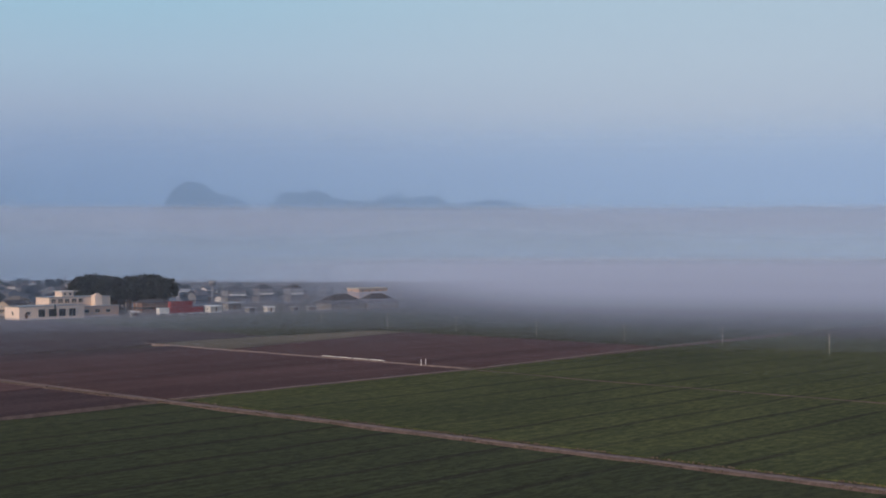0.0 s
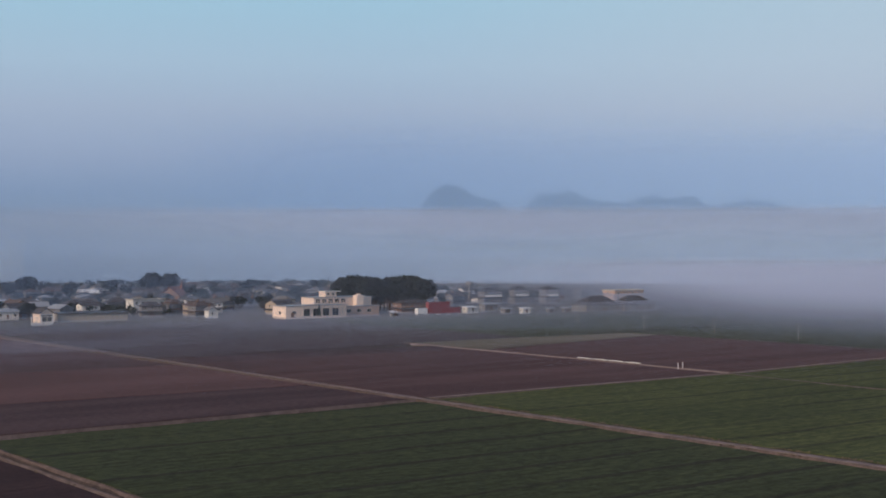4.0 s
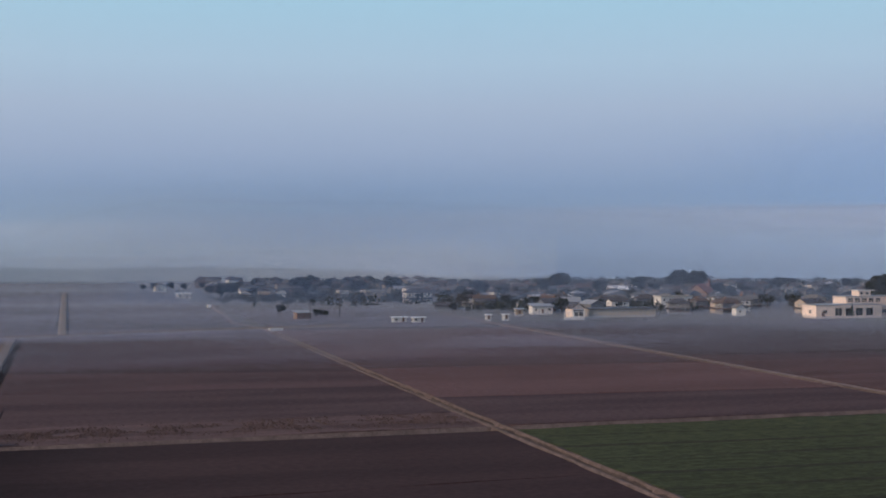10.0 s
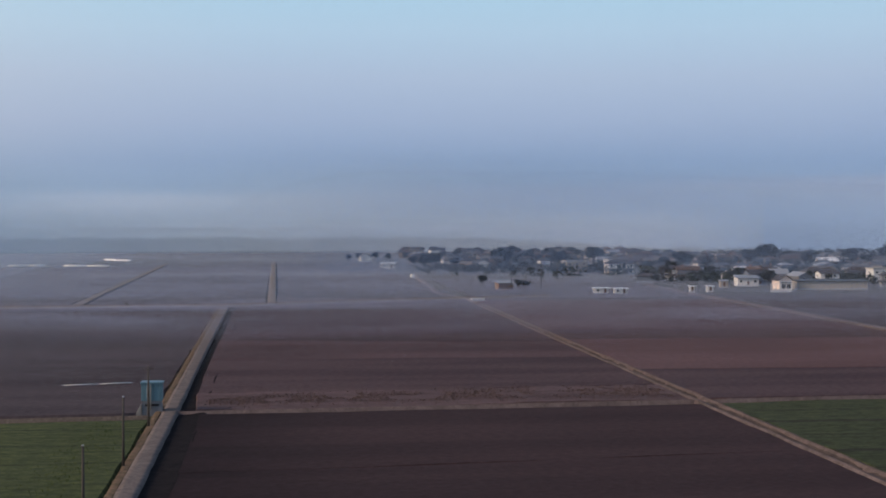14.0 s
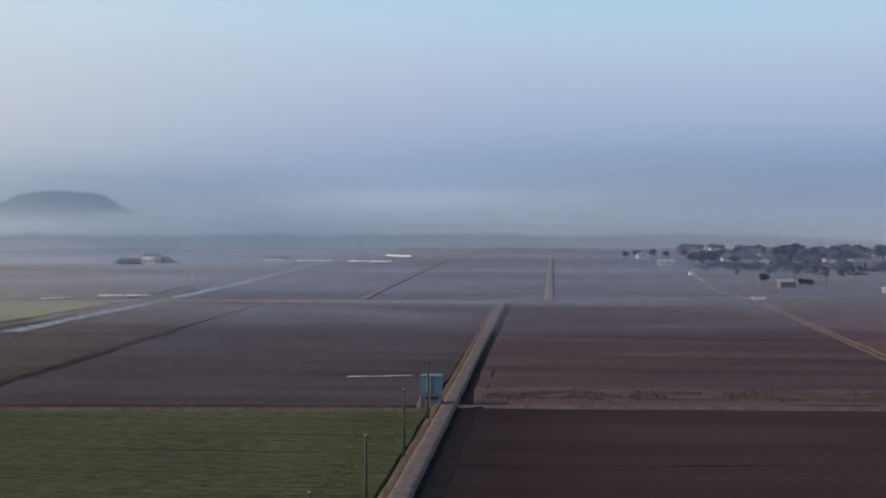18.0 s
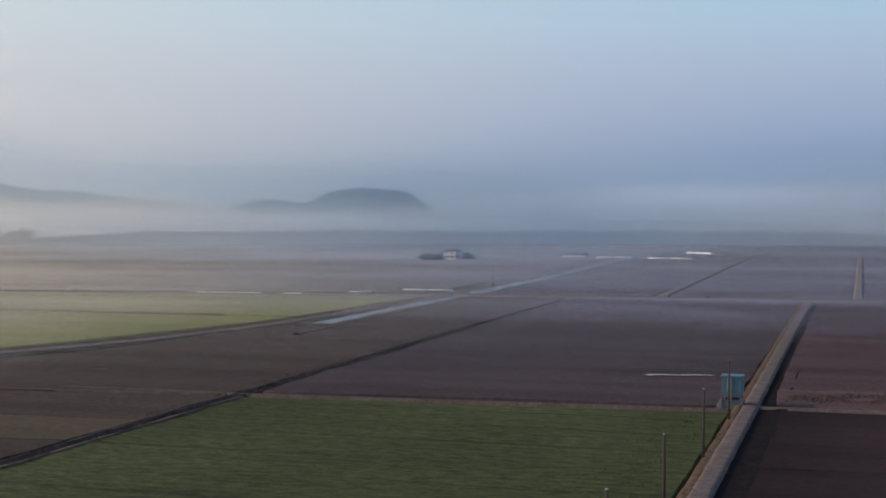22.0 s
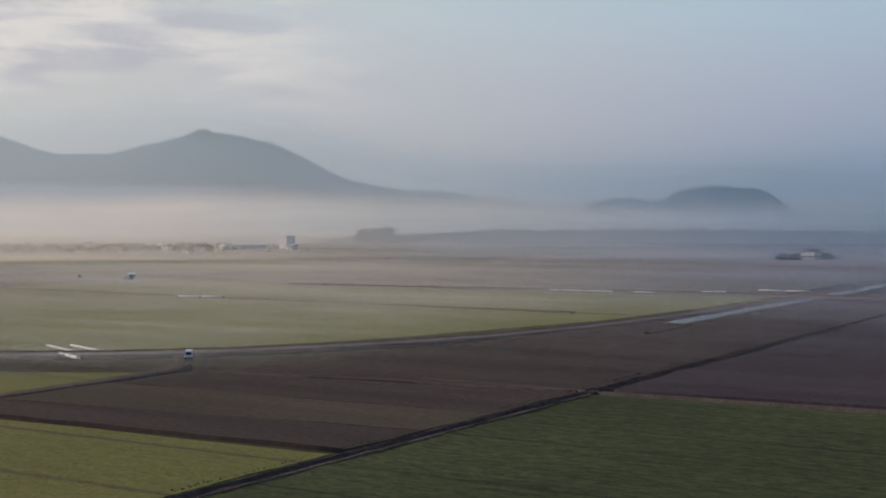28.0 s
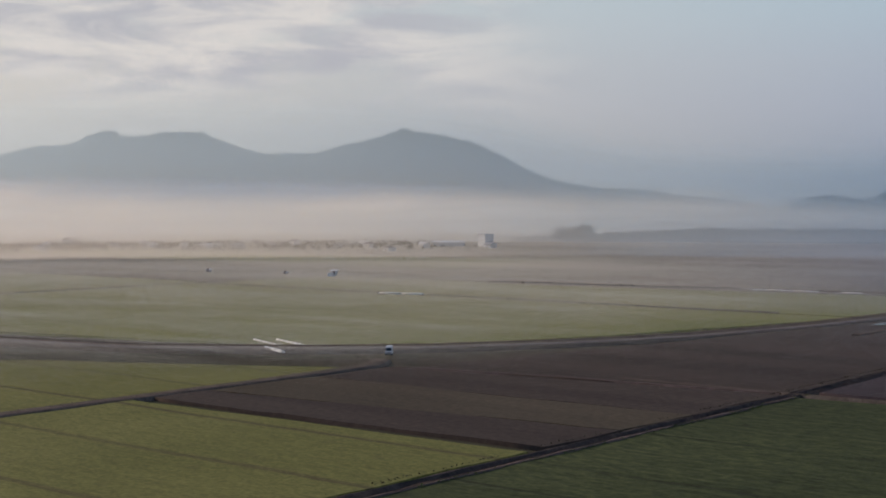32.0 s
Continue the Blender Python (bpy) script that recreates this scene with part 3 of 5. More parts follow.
def east(N, v, x, y, z, r):
    side = N.math("DIVIDE", x, r)
    a = N.math("MULTIPLY", N.math("MULTIPLY", N.rng(r, N.soft(side, 0.62, 0.86, 580, 390), N.soft(side, 0.62, 0.86, 1000, 820)), N.rng(r, 1345, 1080)), N.rng(side, 0.565, 0.78, 0.0, 0.93))
    return N.math("MULTIPLY", a, N.rng(z, 30, 75, 1.0, 0.0))


def far_bank(N, v, x, y, z, r):
    side = N.math("DIVIDE", x, r)                       # -1 west, +1 east
    top = N.math("ADD", N.soft(side, -0.1, 0.55, 1900, 2950), N.soft(N.math("ABSOLUTE", N.math("ADD", side, 0.41)), 0.09, 0.30, -760, 0.0))
    a = N.rng(r, 1640, 2500, 0.0, 0.85)
    n = N.noise(N.stretch(v, 0.002, 0.002, 0.0), 1.0, 3.0, 0.5)
    t = N.math("ADD", top, N.rng(n, 0.3, 0.7, -50, 50))
    fade = N.math("SUBTRACT", 1.0, N.soft(N.math("SUBTRACT", r, t), 0.0, 1050.0))
    soft = N.soft(N.math("ABSOLUTE", N.math("SUBTRACT", side, 0.12)), 0.0, 0.45, 0.85, 1.0)
    return N.math("MULTIPLY", N.math("MULTIPLY", a, fade), soft)


def west(N, v, x, y, z, r):
    a = N.soft(N.math("DIVIDE", x, r), -0.08, -0.36, 0.0, 0.90)
    n = N.noise(N.stretch(v, 0.003, 0.003, 0.012), 1.0, 3.0, 0.5)
    up = N.math("ADD", z, N.rng(n, 0.3, 0.7, -9, 9))
    up = N.math("MULTIPLY", up, N.soft(N.math("ABSOLUTE", N.math("ADD", N.math("DIVIDE", x, r), 0.37)), 0.05, 0.13, 1.7, 1.0))
    return N.math("ADD", N.math("MULTIPLY", a, N.soft(up, 20, 68, 1.0, 0.0)), 0.01)


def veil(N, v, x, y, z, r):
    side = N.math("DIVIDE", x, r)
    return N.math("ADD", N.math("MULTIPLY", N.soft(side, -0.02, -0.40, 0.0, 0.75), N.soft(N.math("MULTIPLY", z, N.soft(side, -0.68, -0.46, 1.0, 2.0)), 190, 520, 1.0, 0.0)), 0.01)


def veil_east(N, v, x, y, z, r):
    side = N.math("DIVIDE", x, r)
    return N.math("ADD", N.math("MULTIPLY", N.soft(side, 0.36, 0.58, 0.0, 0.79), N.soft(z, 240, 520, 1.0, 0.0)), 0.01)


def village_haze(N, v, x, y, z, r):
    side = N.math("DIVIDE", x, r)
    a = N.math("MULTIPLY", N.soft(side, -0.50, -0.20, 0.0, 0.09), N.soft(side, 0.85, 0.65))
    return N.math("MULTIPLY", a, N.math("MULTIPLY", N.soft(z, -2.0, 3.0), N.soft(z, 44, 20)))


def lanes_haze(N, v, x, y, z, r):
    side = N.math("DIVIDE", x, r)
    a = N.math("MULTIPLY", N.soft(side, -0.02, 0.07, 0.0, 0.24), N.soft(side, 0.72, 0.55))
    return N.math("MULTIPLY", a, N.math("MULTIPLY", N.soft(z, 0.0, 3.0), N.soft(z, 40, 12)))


def woods_haze(N, v, x, y, z, r):
    side = N.math("DIVIDE", x, r)
    a = N.math("MULTIPLY", N.soft(side, 0.40, 0.22, 0.0, 0.70), N.soft(side, -0.70, -0.30, 0.8, 1.0))
    a = N.math("MULTIPLY", a, N.math("MULTIPLY", N.soft(z, -0.5, 3.0), N.soft(z, 60, 8)))
    n = N.noise(N.stretch(v, 0.004, 0.004, 0.0), 1.0, 3.0, 0.5)
    low = N.math("MULTIPLY", N.rng(n, 0.42, 0.62, 0.1, 0.62), N.math("MULTIPLY", N.soft(z, 0.6, 3.4), N.soft(z, 9, 4)))
    return N.math("MAXIMUM", a, low)


def hamlet_haze(N, v, x, y, z, r):
    side = N.math("DIVIDE", x, r)
    return N.math("MULTIPLY", N.soft(side, -0.50, -0.76, 0.0, 0.44), N.math("MULTIPLY", N.soft(z, -0.5, 3.0), N.soft(z, 50, 8)))


def farm_haze(N, v, x, y, z, r):
    side = N.math("DIVIDE", x, r)
    a = N.math("MULTIPLY", N.soft(side, -0.06, -0.20, 0.0, 0.32), N.soft(side, -0.62, -0.48))
    return N.math("MULTIPLY", a, N.math("MULTIPLY", N.soft(z, -0.5, 3.0), N.soft(z, 30, 6)))


def north(N, v, x, y, z, r):
    side = N.math("DIVIDE", x, r)
    n = N.noise(N.stretch(v, 0.003, 0.003, 0.012), 1.0, 3.0, 0.5)
    up = N.math("ADD", z, N.rng(n, 0.3, 0.7, -8, 8))
    tall = N.math("MULTIPLY", up, N.soft(side, 0.38, 0.60, 1.0, 1.7))
    a = N.math("MULTIPLY", N.soft(side, -0.16, 0.10, 0.0, 0.95), N.soft(tall, 16, 130, 1.0, 0.0))
    b = N.math("MULTIPLY", N.soft(side, 0.06, -0.18, 0.0, 0.85), N.math("MULTIPLY", N.soft(up, 8, 54, 1.0, 0.0), N.soft(z, 1, 15)))
    return N.math("ADD", N.math("ADD", a, b), 0.01)


def patches(N, v, x, y, z, r):
    n = N.noise(N.stretch(v, 0.006, 0.016, 0.0, 12), 1.0, 4.0, 0.55, 0.4)
    big = N.noise(N.stretch(v, 0.003, 0.004, 0.0), 1.0, 2.0, 0.5)
    w = N.math("MULTIPLY", N.rng(x, -150, -260), N.rng(y, 640, 420))
    nn = N.math("MULTIPLY", N.rng(N.math("ABSOLUTE", N.math("SUBTRACT", y, 485)), 150, 0), N.rng(x, 330, 110))
    nn = N.math("MULTIPLY", nn, N.rng(x, -160, -40, 0.50, 0.85))
    where = N.math("MAXIMUM", w, nn)
    a = N.math("MULTIPLY", N.rng(n, 0.34, 0.68, 0.12, 1.0), N.rng(big, 0.3, 0.6, 0.5, 1.0))
    return N.math("MULTIPLY", N.math("MULTIPLY", a, where), N.math("MULTIPLY", N.rng(r, 240, 330, 0.0, 0.42), N.rng(r, 900, 700)))


# paired tints paint the mist warmer and brighter towards the sun
mist("mist_low", [(240, 0.0), (400, 0.3), (1000, 0.5), (1240, 1.2), (1650, 6), (2100, 44)], thin, (c3(0.59, 0.63, 0.72), c3(1.0, 0.91, 0.74), -0.25, -0.60), "thin ground mist over the fields, its western sun glow put into the tint", 0.12, (-80, 80))
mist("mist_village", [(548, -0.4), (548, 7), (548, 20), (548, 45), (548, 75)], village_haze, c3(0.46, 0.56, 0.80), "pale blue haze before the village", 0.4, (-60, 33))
mist("mist_woods", [(1242, -0.6), (1242, 5), (1242, 24), (1242, 62), (1242, 100)], woods_haze, (c3(0.90, 0.96, 1.0), c3(0.97, 0.95, 0.90), -0.25, -0.60), "grey-blue haze before the far woods", 0.5, (-20, 78))
mist("mist_hamlet", [(880, -0.6), (880, 5), (880, 24), (880, 60), (880, 90)], hamlet_haze, c3(1.0, 0.92, 0.83), "haze before the far hamlet, tinted warm as if sunlit", 0.8, (34, 78))
mist("mist_farm", [(893, -0.6), (893, 5), (893, 14), (893, 30), (893, 50)], farm_haze, c3(0.86, 0.92, 0.98), "pale haze before a farmhouse on the plain", 0.5, (2, 42))
# dark blue tint paints the haze that veils the roofs
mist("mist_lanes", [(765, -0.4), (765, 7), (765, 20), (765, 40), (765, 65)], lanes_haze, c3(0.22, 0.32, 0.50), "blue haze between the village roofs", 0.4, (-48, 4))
mist("mist_east", [(440, 0.3), (700, 4), (900, 10), (1343, 28)], east, c3(0.52, 0.57, 0.69), "dense morning mist over the eastern fields", 0.12, (-75, -22))
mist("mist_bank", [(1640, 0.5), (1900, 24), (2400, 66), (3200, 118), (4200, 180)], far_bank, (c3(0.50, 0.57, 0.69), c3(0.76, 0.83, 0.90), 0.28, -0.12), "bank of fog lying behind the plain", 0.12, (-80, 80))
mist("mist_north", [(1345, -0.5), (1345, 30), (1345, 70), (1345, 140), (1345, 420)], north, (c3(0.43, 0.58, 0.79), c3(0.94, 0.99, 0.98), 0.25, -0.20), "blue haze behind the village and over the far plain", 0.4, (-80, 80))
mist("mist_west", [(1750, -0.5), (1750, 20), (1750, 45), (1750, 84), (1750, 520)], west, (c3(0.90, 0.97, 1.0), c3(1.0, 0.93, 0.83), -0.28, -0.62), "fog at the foot of the mountains, tinted as if sunlit", 0.95, (-80, 80))
# the blue of distance is painted by the tint of these two sheets
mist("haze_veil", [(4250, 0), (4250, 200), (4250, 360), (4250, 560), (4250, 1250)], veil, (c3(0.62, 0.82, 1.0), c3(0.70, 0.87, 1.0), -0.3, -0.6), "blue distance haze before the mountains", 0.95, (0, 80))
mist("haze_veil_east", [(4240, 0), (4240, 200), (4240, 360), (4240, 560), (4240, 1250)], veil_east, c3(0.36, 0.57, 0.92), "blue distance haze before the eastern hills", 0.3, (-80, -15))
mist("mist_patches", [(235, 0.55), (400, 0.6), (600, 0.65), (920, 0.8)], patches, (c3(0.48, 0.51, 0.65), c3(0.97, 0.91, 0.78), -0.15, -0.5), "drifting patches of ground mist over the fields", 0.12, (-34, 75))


# ---- hills ----
def hills(name, az0, az1, bumps, label, k, near=4300, far=4800, rugged=1.0):
    """A range between two bearings (degrees left of +y); bumps: (bearing, height, width in degrees)."""
    na, nr = 640, 14
    vs, fs = [], []
    for i in range(na + 1):
        az = az0 + (az1 - az0) * i / na
        top = sum((h * math.exp(-((az - c) / w) ** 2)) ** 4 for c, h, w in bumps) ** 0.25
        end = min(1.0, 10.0 * min(i, na - i) / na)
        top *= end * (1 + 0.06 * rugged * noise.fractal((az * 2.2, k + 7, 0), 0.6, 2.1, 5) + 0.03 * noise.fractal((az * 0.9, k, 0), 0.5, 2.2, 6))
        for j in range(nr + 1):
            f = j / nr
            r = near + (far - near) * f
            prof = math.sin(min(1.0, f / 0.75) * math.pi / 2) ** 1.3
            gul = 1 + 0.22 * (1 - prof) * noise.fractal((az * 0.8, f * 3, k + 4), 0.7, 2.1, 5)
            z = top * prof * gul + 4.0 * noise.fractal((az * 7, f * 30, k), 0.5, 2.0, 3)
            a = radians(az)
            vs.append((-r * math.sin(a), r * math.cos(a), z - 4))
    for i in range(na):
        for j in range(nr):
            q = i * (nr + 1) + j
            fs.append((q, q + 1, q + nr + 2, q + nr + 1))
    ob = new(name, mesh_of(name, vs, fs, FOREST, True))
    return tagged(ob, label, "mountain", "hills round the plain", "structure")


FOREST = dirt("hill_forest", c3(0.022, 0.032, 0.028), c3(0.045, 0.055, 0.045), 0.012, 3.0)
hills("mountain_range", 20, 68, [(64.3, 240, 2.7), (60.6, 262, 4.0), (56.2, 236, 3.2), (53.8, 278, 2.25), (52.0, 244, 2.8), (50.3, 282, 3.35), (47.3, 217, 3.9), (43.9, 232, 3.7), (41.3, 290, 3.7), (38.8, 242, 3.5), (35.8, 129, 4.4), (31.9, 98, 2.8), (29.3, 72, 3.0)],
      "forested blue-grey mountain range in morning haze", 3, rugged=0.45)
hills("low_hill", 12, 31, [(21.4, 106, 1.7), (20.3, 112, 1.5), (19.0, 108, 1.6), (24.2, 78, 2.3)], "low flat-topped hill standing out of the fog", 8, rugged=0.5)
hills("far_hills", -60, -28, [(-36.7, 240, 1.2), (-37.5, 237, 1.1), (-38.6, 214, 2.2), (-41.1, 222, 1.3), (-42.2, 221, 1.3), (-43.6, 204, 3.0), (-45.6, 213, 1.5), (-47.0, 213, 1.6), (-49.5, 200, 3.2), (-53, 150, 6)], "faint blue hills above the fog", 12, rugged=0.3)

# ---- materials of the things ----
WALLS = [coat("plaster_white", c3(0.62, 0.60, 0.58)), coat("plaster_cream", c3(0.36, 0.30, 0.245)), coat("plaster_grey", c3(0.17, 0.17, 0.18)),
         coat("plaster_pink", c3(0.42, 0.31, 0.27)), coat("brick_bare", c3(0.20, 0.13, 0.105)), coat("plaster_blue_grey", c3(0.13, 0.15, 0.18))]
CREAM = coat("plaster_warm_cream", c3(0.72, 0.58, 0.50), streak=0.25)
ROOFS = [tiles("tiles_dark", c3(0.045, 0.045, 0.052), c3(0.085, 0.080, 0.086)), tiles("tiles_brown", c3(0.07, 0.052, 0.048), c3(0.115, 0.084, 0.074)),
         tiles("tiles_grey", c3(0.10, 0.10, 0.105), c3(0.17, 0.165, 0.165)), tiles("tiles_red", c3(0.19, 0.085, 0.07), c3(0.25, 0.12, 0.095))]
SHEET_WHITE = coat("sheet_white", c3(0.66, 0.66, 0.66), 0.45, 0.0, 0.2)
SHEET_GREY = coat("sheet_grey", c3(0.30, 0.31, 0.33), 0.5, 0.2, 0.4)
CONCRETE = coat("concrete", c3(0.40, 0.385, 0.36), 0.9, 0.0, 0.5)
TAN_WALL = coat("plaster_tan", c3(0.40, 0.36, 0.32), 0.8, 0.0, 0.5)
DARK_SHEET = coat("sheet_dark", c3(0.07, 0.07, 0.075), 0.6, 0.2, 0.5)
RED_PAINT = coat("red_paint", c3(0.24, 0.055, 0.060), 0.6, 0.0, 0.3)
BLUE_PAINT = coat("blue_paint", c3(0.105, 0.20, 0.25), 0.6, 0.0, 0.95, 2.2)
GREY_BLUE = coat("grey_blue_steel", c3(0.15, 0.16, 0.18), 0.6, 0.2, 0.5)
WOOD_POLE = coat("weathered_wood", c3(0.065, 0.055, 0.048), 0.9, 0.0, 0.5)
# shade put into a darker copy of the concrete, for pipe and ramp
SHADED_CONCRETE = coat("shaded_concrete", c3(0.20, 0.195, 0.19), 0.9, 0.0, 0.7)
PORCELAIN = coat("porcelain", c3(0.42, 0.36, 0.32), 0.3)
STEEL = coat("galvanised_steel", c3(0.36, 0.37, 0.38), 0.5, 0.5)
FRAME = coat("window_frame_white", c3(0.62, 0.60, 0.57), 0.5)
DOORWOOD = coat("door_brown", c3(0.15, 0.085, 0.055), 0.6)
RUBBER = coat("rubber", c3(0.025, 0.025, 0.027), 0.9)
PLASTIC = coat("white_plastic_film", c3(0.82, 0.80, 0.76), 0.35, 0.0, 0.15)
BARK = coat("bark", c3(0.085, 0.062, 0.05), 0.95)
LEAF_DARK = leafy("leaves_dark", c3(0.014, 0.022, 0.021), c3(0.034, 0.043, 0.036))
LEAF_DULL = leafy("leaves_dull", c3(0.038, 0.040, 0.032), c3(0.075, 0.072, 0.056))
NEEDLES = leafy("needles", c3(0.010, 0.022, 0.018), c3(0.026, 0.042, 0.032))
GRASS_DRY = leafy("dry_grass", c3(0.15, 0.115, 0.088), c3(0.105, 0.085, 0.066))
GRASS_GREEN = leafy("green_grass", c3(0.06, 0.082, 0.024), c3(0.11, 0.13, 0.042))
GRASS_DARK = leafy("dark_weeds", c3(0.045, 0.040, 0.028), c3(0.085, 0.072, 0.048))
CLOD = leafy("clods", c3(0.065, 0.046, 0.044), c3(0.19, 0.13, 0.115))
gm, GN = material("glass_dark")
finish(GN, c3(0.025, 0.03, 0.035), 0.08, spec=0.6)
GLASS = gm
wm, WN = material("canal_water")
wn = WN.noise(WN.stretch(coords(WN), 0.6, 0.25, 1), 1.0, 3.0)
finish(WN, c3(0.05, 0.055, 0.055), 0.22, wn, 0.02, spec=0.7)
WATER = wm


# ---- builders ----
def boxes(name, mat, *specs, taper=0.0):
    """One mesh of boxes: (x0, x1, y0, y1, z0, z1)."""
    vs, fs = [], []
    for x0, x1, y0, y1, z0, z1 in specs:
        b, t = len(vs), taper
        vs += [(x0, y0, z0), (x1, y0, z0), (x1, y1, z0), (x0, y1, z0), (x0 + t, y0 + t, z1), (x1 - t, y0 + t, z1), (x1 - t, y1 - t, z1), (x0 + t, y1 - t, z1)]
        fs += [(b, b + 3, b + 2, b + 1), (b + 4, b + 5, b + 6, b + 7), (b, b + 1, b + 5, b + 4), (b + 1, b + 2, b + 6, b + 5), (b + 2, b + 3, b + 7, b + 6), (b + 3, b, b + 4, b + 7)]
    return mesh_of(name, vs, fs, mat)


def tube(name, mat, pts, radii, n=8, caps=True):
    """A tapered round bar along points."""
    vs, fs = [], []
    P = [Vector(p) for p in pts]
    for i, p in enumerate(P):
        t = (P[min(i + 1, len(P) - 1)] - P[max(i - 1, 0)]).normalized()
        s = t.orthogonal().normalized()
        u = t.cross(s)
        for k in range(n):
            a = 2 * math.pi * k / n
            vs.append(p + (s * math.cos(a) + u * math.sin(a)) * radii[i])
    for i in range(len(P) - 1):
        for k in range(n):
            fs.append((i * n + k, i * n + (k + 1) % n, (i + 1) * n + (k + 1) % n, (i + 1) * n + k))
    if caps:
        fs += [tuple(range(n))[::-1], tuple(range(len(vs) - n, len(vs)))]
    return mesh_of(name, vs, fs, mat, True)


def thing(name, x, y, rot, label, category, group="", z=0.0):
    e = new(name)
    e.matrix_basis = pose(x, y, z, 0, 0, rot)
    return tagged(e, label, category, group)


WIN = {}


def window(parent, x, y, z, w, h, side):
    """A window on a wall. side: 0 front (-y), 1 right (+x), 2 back, 3 left."""
    key = (round(w, 2), round(h, 2))
    if key not in WIN:
        f = 0.09
        WIN[key] = (boxes("window", FRAME, (-w / 2, -w / 2 + f, -0.08, 0.03, 0, h), (w / 2 - f, w / 2, -0.08, 0.03, 0, h), (-w / 2 + f, w / 2 - f, -0.08, 0.03, 0, f),
                          (-w / 2 + f, w / 2 - f, -0.08, 0.03, h - f, h), (-0.03, 0.03, -0.06, 0.03, f, h - f)),
                    boxes("pane", GLASS, (-w / 2 + f, w / 2 - f, -0.03, 0.02, f, h - f)))
    o = part("window", WIN[key][0], parent)
    o.matrix_basis = pose(x, y, z, 0, 0, (0, 90, 180, 270)[side])
    part("pane", WIN[key][1], o)


def roof_mesh(kind, w, d, h, rise, mat, over=0.7, th=0.16):
    """Gable (ridge along x), hip, mono or flat roof over a w by d box of height h."""
    x0, x1, y0, y1 = -w / 2 - over, w / 2 + over, -d / 2 - over, d / 2 + over
    if kind == "flat":
        return boxes("roof", mat, (x0 + 0.2, x1 - 0.2, y0 + 0.2, y1 - 0.2, h + 0.003, h + 0.3), (x0 + 0.2, x1 - 0.2, y0 + 0.2, y0 + 0.5, h + 0.3, h + 0.65), (x0 + 0.2, x1 - 0.2, y1 - 0.5, y1 - 0.2, h + 0.3, h + 0.65),
                     (x0 + 0.2, x0 + 0.5, y0 + 0.5, y1 - 0.5, h + 0.3, h + 0.65), (x1 - 0.5, x1 - 0.2, y0 + 0.5, y1 - 0.5, h + 0.3, h + 0.65))
    if kind == "mono":
        v = [(x0, y0, h), (x1, y0, h), (x1, y1, h + rise), (x0, y1, h + rise)]
        f = [(0, 1, 2, 3)]
    else:
        k = min(d / 2 + over, w / 2) if kind == "hip" else 0.0
        v = [(x0, y0, h), (x1, y0, h), (x1, y1, h), (x0, y1, h), (x0 + k, 0, h + rise), (x1 - k, 0, h + rise)]
        f = [(0, 1, 5, 4), (2, 3, 4, 5)] + ([(1, 2, 5), (3, 0, 4)] if kind == "hip" else [])
    n = len(v)
    v = [(a, b, c + 0.01) for a, b, c in v] + [(a, b, c + th) for a, b, c in v]
    fs = [tuple(reversed(q)) for q in f] + [tuple(i + n for i in q) for q in f]
    if kind == "mono":
        rim = [0, 1, 2, 3]
    elif kind == "hip":
        rim = [0, 1, 2, 3]
    else:
        rim = [0, 1, 5, 2, 3, 4]
    for a, b in zip(rim, rim[1:] + rim[:1]):
        fs.append((a, b, b + n, a + n))
    return mesh_of("roof", v, fs, mat)


def eave_mesh(w, d, z, mat, out=1.0, drop=0.55):
    """The lower tiled skirt roof that runs round a two-storey house."""
    vs, fs = [], []
    for o, h in ((0.0, z + 0.02), (out, z - drop), (out, z - drop - 0.12), (0.0, z - 0.12)):
        vs += [(-w / 2 - o, -d / 2 - o, h), (w / 2 + o, -d / 2 - o, h), (w / 2 + o, d / 2 + o, h), (-w / 2 - o, d / 2 + o, h)]
    for r in range(3):
        for k in range(4):
            n = (k + 1) % 4
            fs.append((r * 4 + k, r * 4 + 4 + k, r * 4 + 4 + n, r * 4 + n))
    return mesh_of("eave", vs, fs, mat)


def wall_mesh(kind, w, d, h, rise, mat):
    x0, x1, y0, y1 = -w / 2, w / 2, -d / 2, d / 2
    if kind == "gable":
        v = [(x0, y0, -1), (x1, y0, -1), (x1, y1, -1), (x0, y1, -1), (x0, y0, h), (x1, y0, h), (x1, y1, h), (x0, y1, h), (x0, 0, h + rise * 0.92), (x1, 0, h + rise * 0.92)]
        f = [(0, 1, 5, 4), (1, 2, 6, 9, 5), (2, 3, 7, 6), (3, 0, 4, 8, 7), (0, 3, 2, 1), (4, 5, 9, 8), (6, 7, 8, 9)]
        return mesh_of("wall", v, f, mat)
    if kind == "mono":
        v = [(x0, y0, -1), (x1, y0, -1), (x1, y1, -1), (x0, y1, -1), (x0, y0, h), (x1, y0, h), (x1, y1, h + rise * 0.95), (x0, y1, h + rise * 0.95)]
        f = [(0, 1, 5, 4), (1, 2, 6, 5), (2, 3, 7, 6), (3, 0, 4, 7), (0, 3, 2, 1), (4, 5, 6, 7)]
        return mesh_of("wall", v, f, mat)
    return boxes("wall", mat, (x0, x1, y0, y1, -1, h))


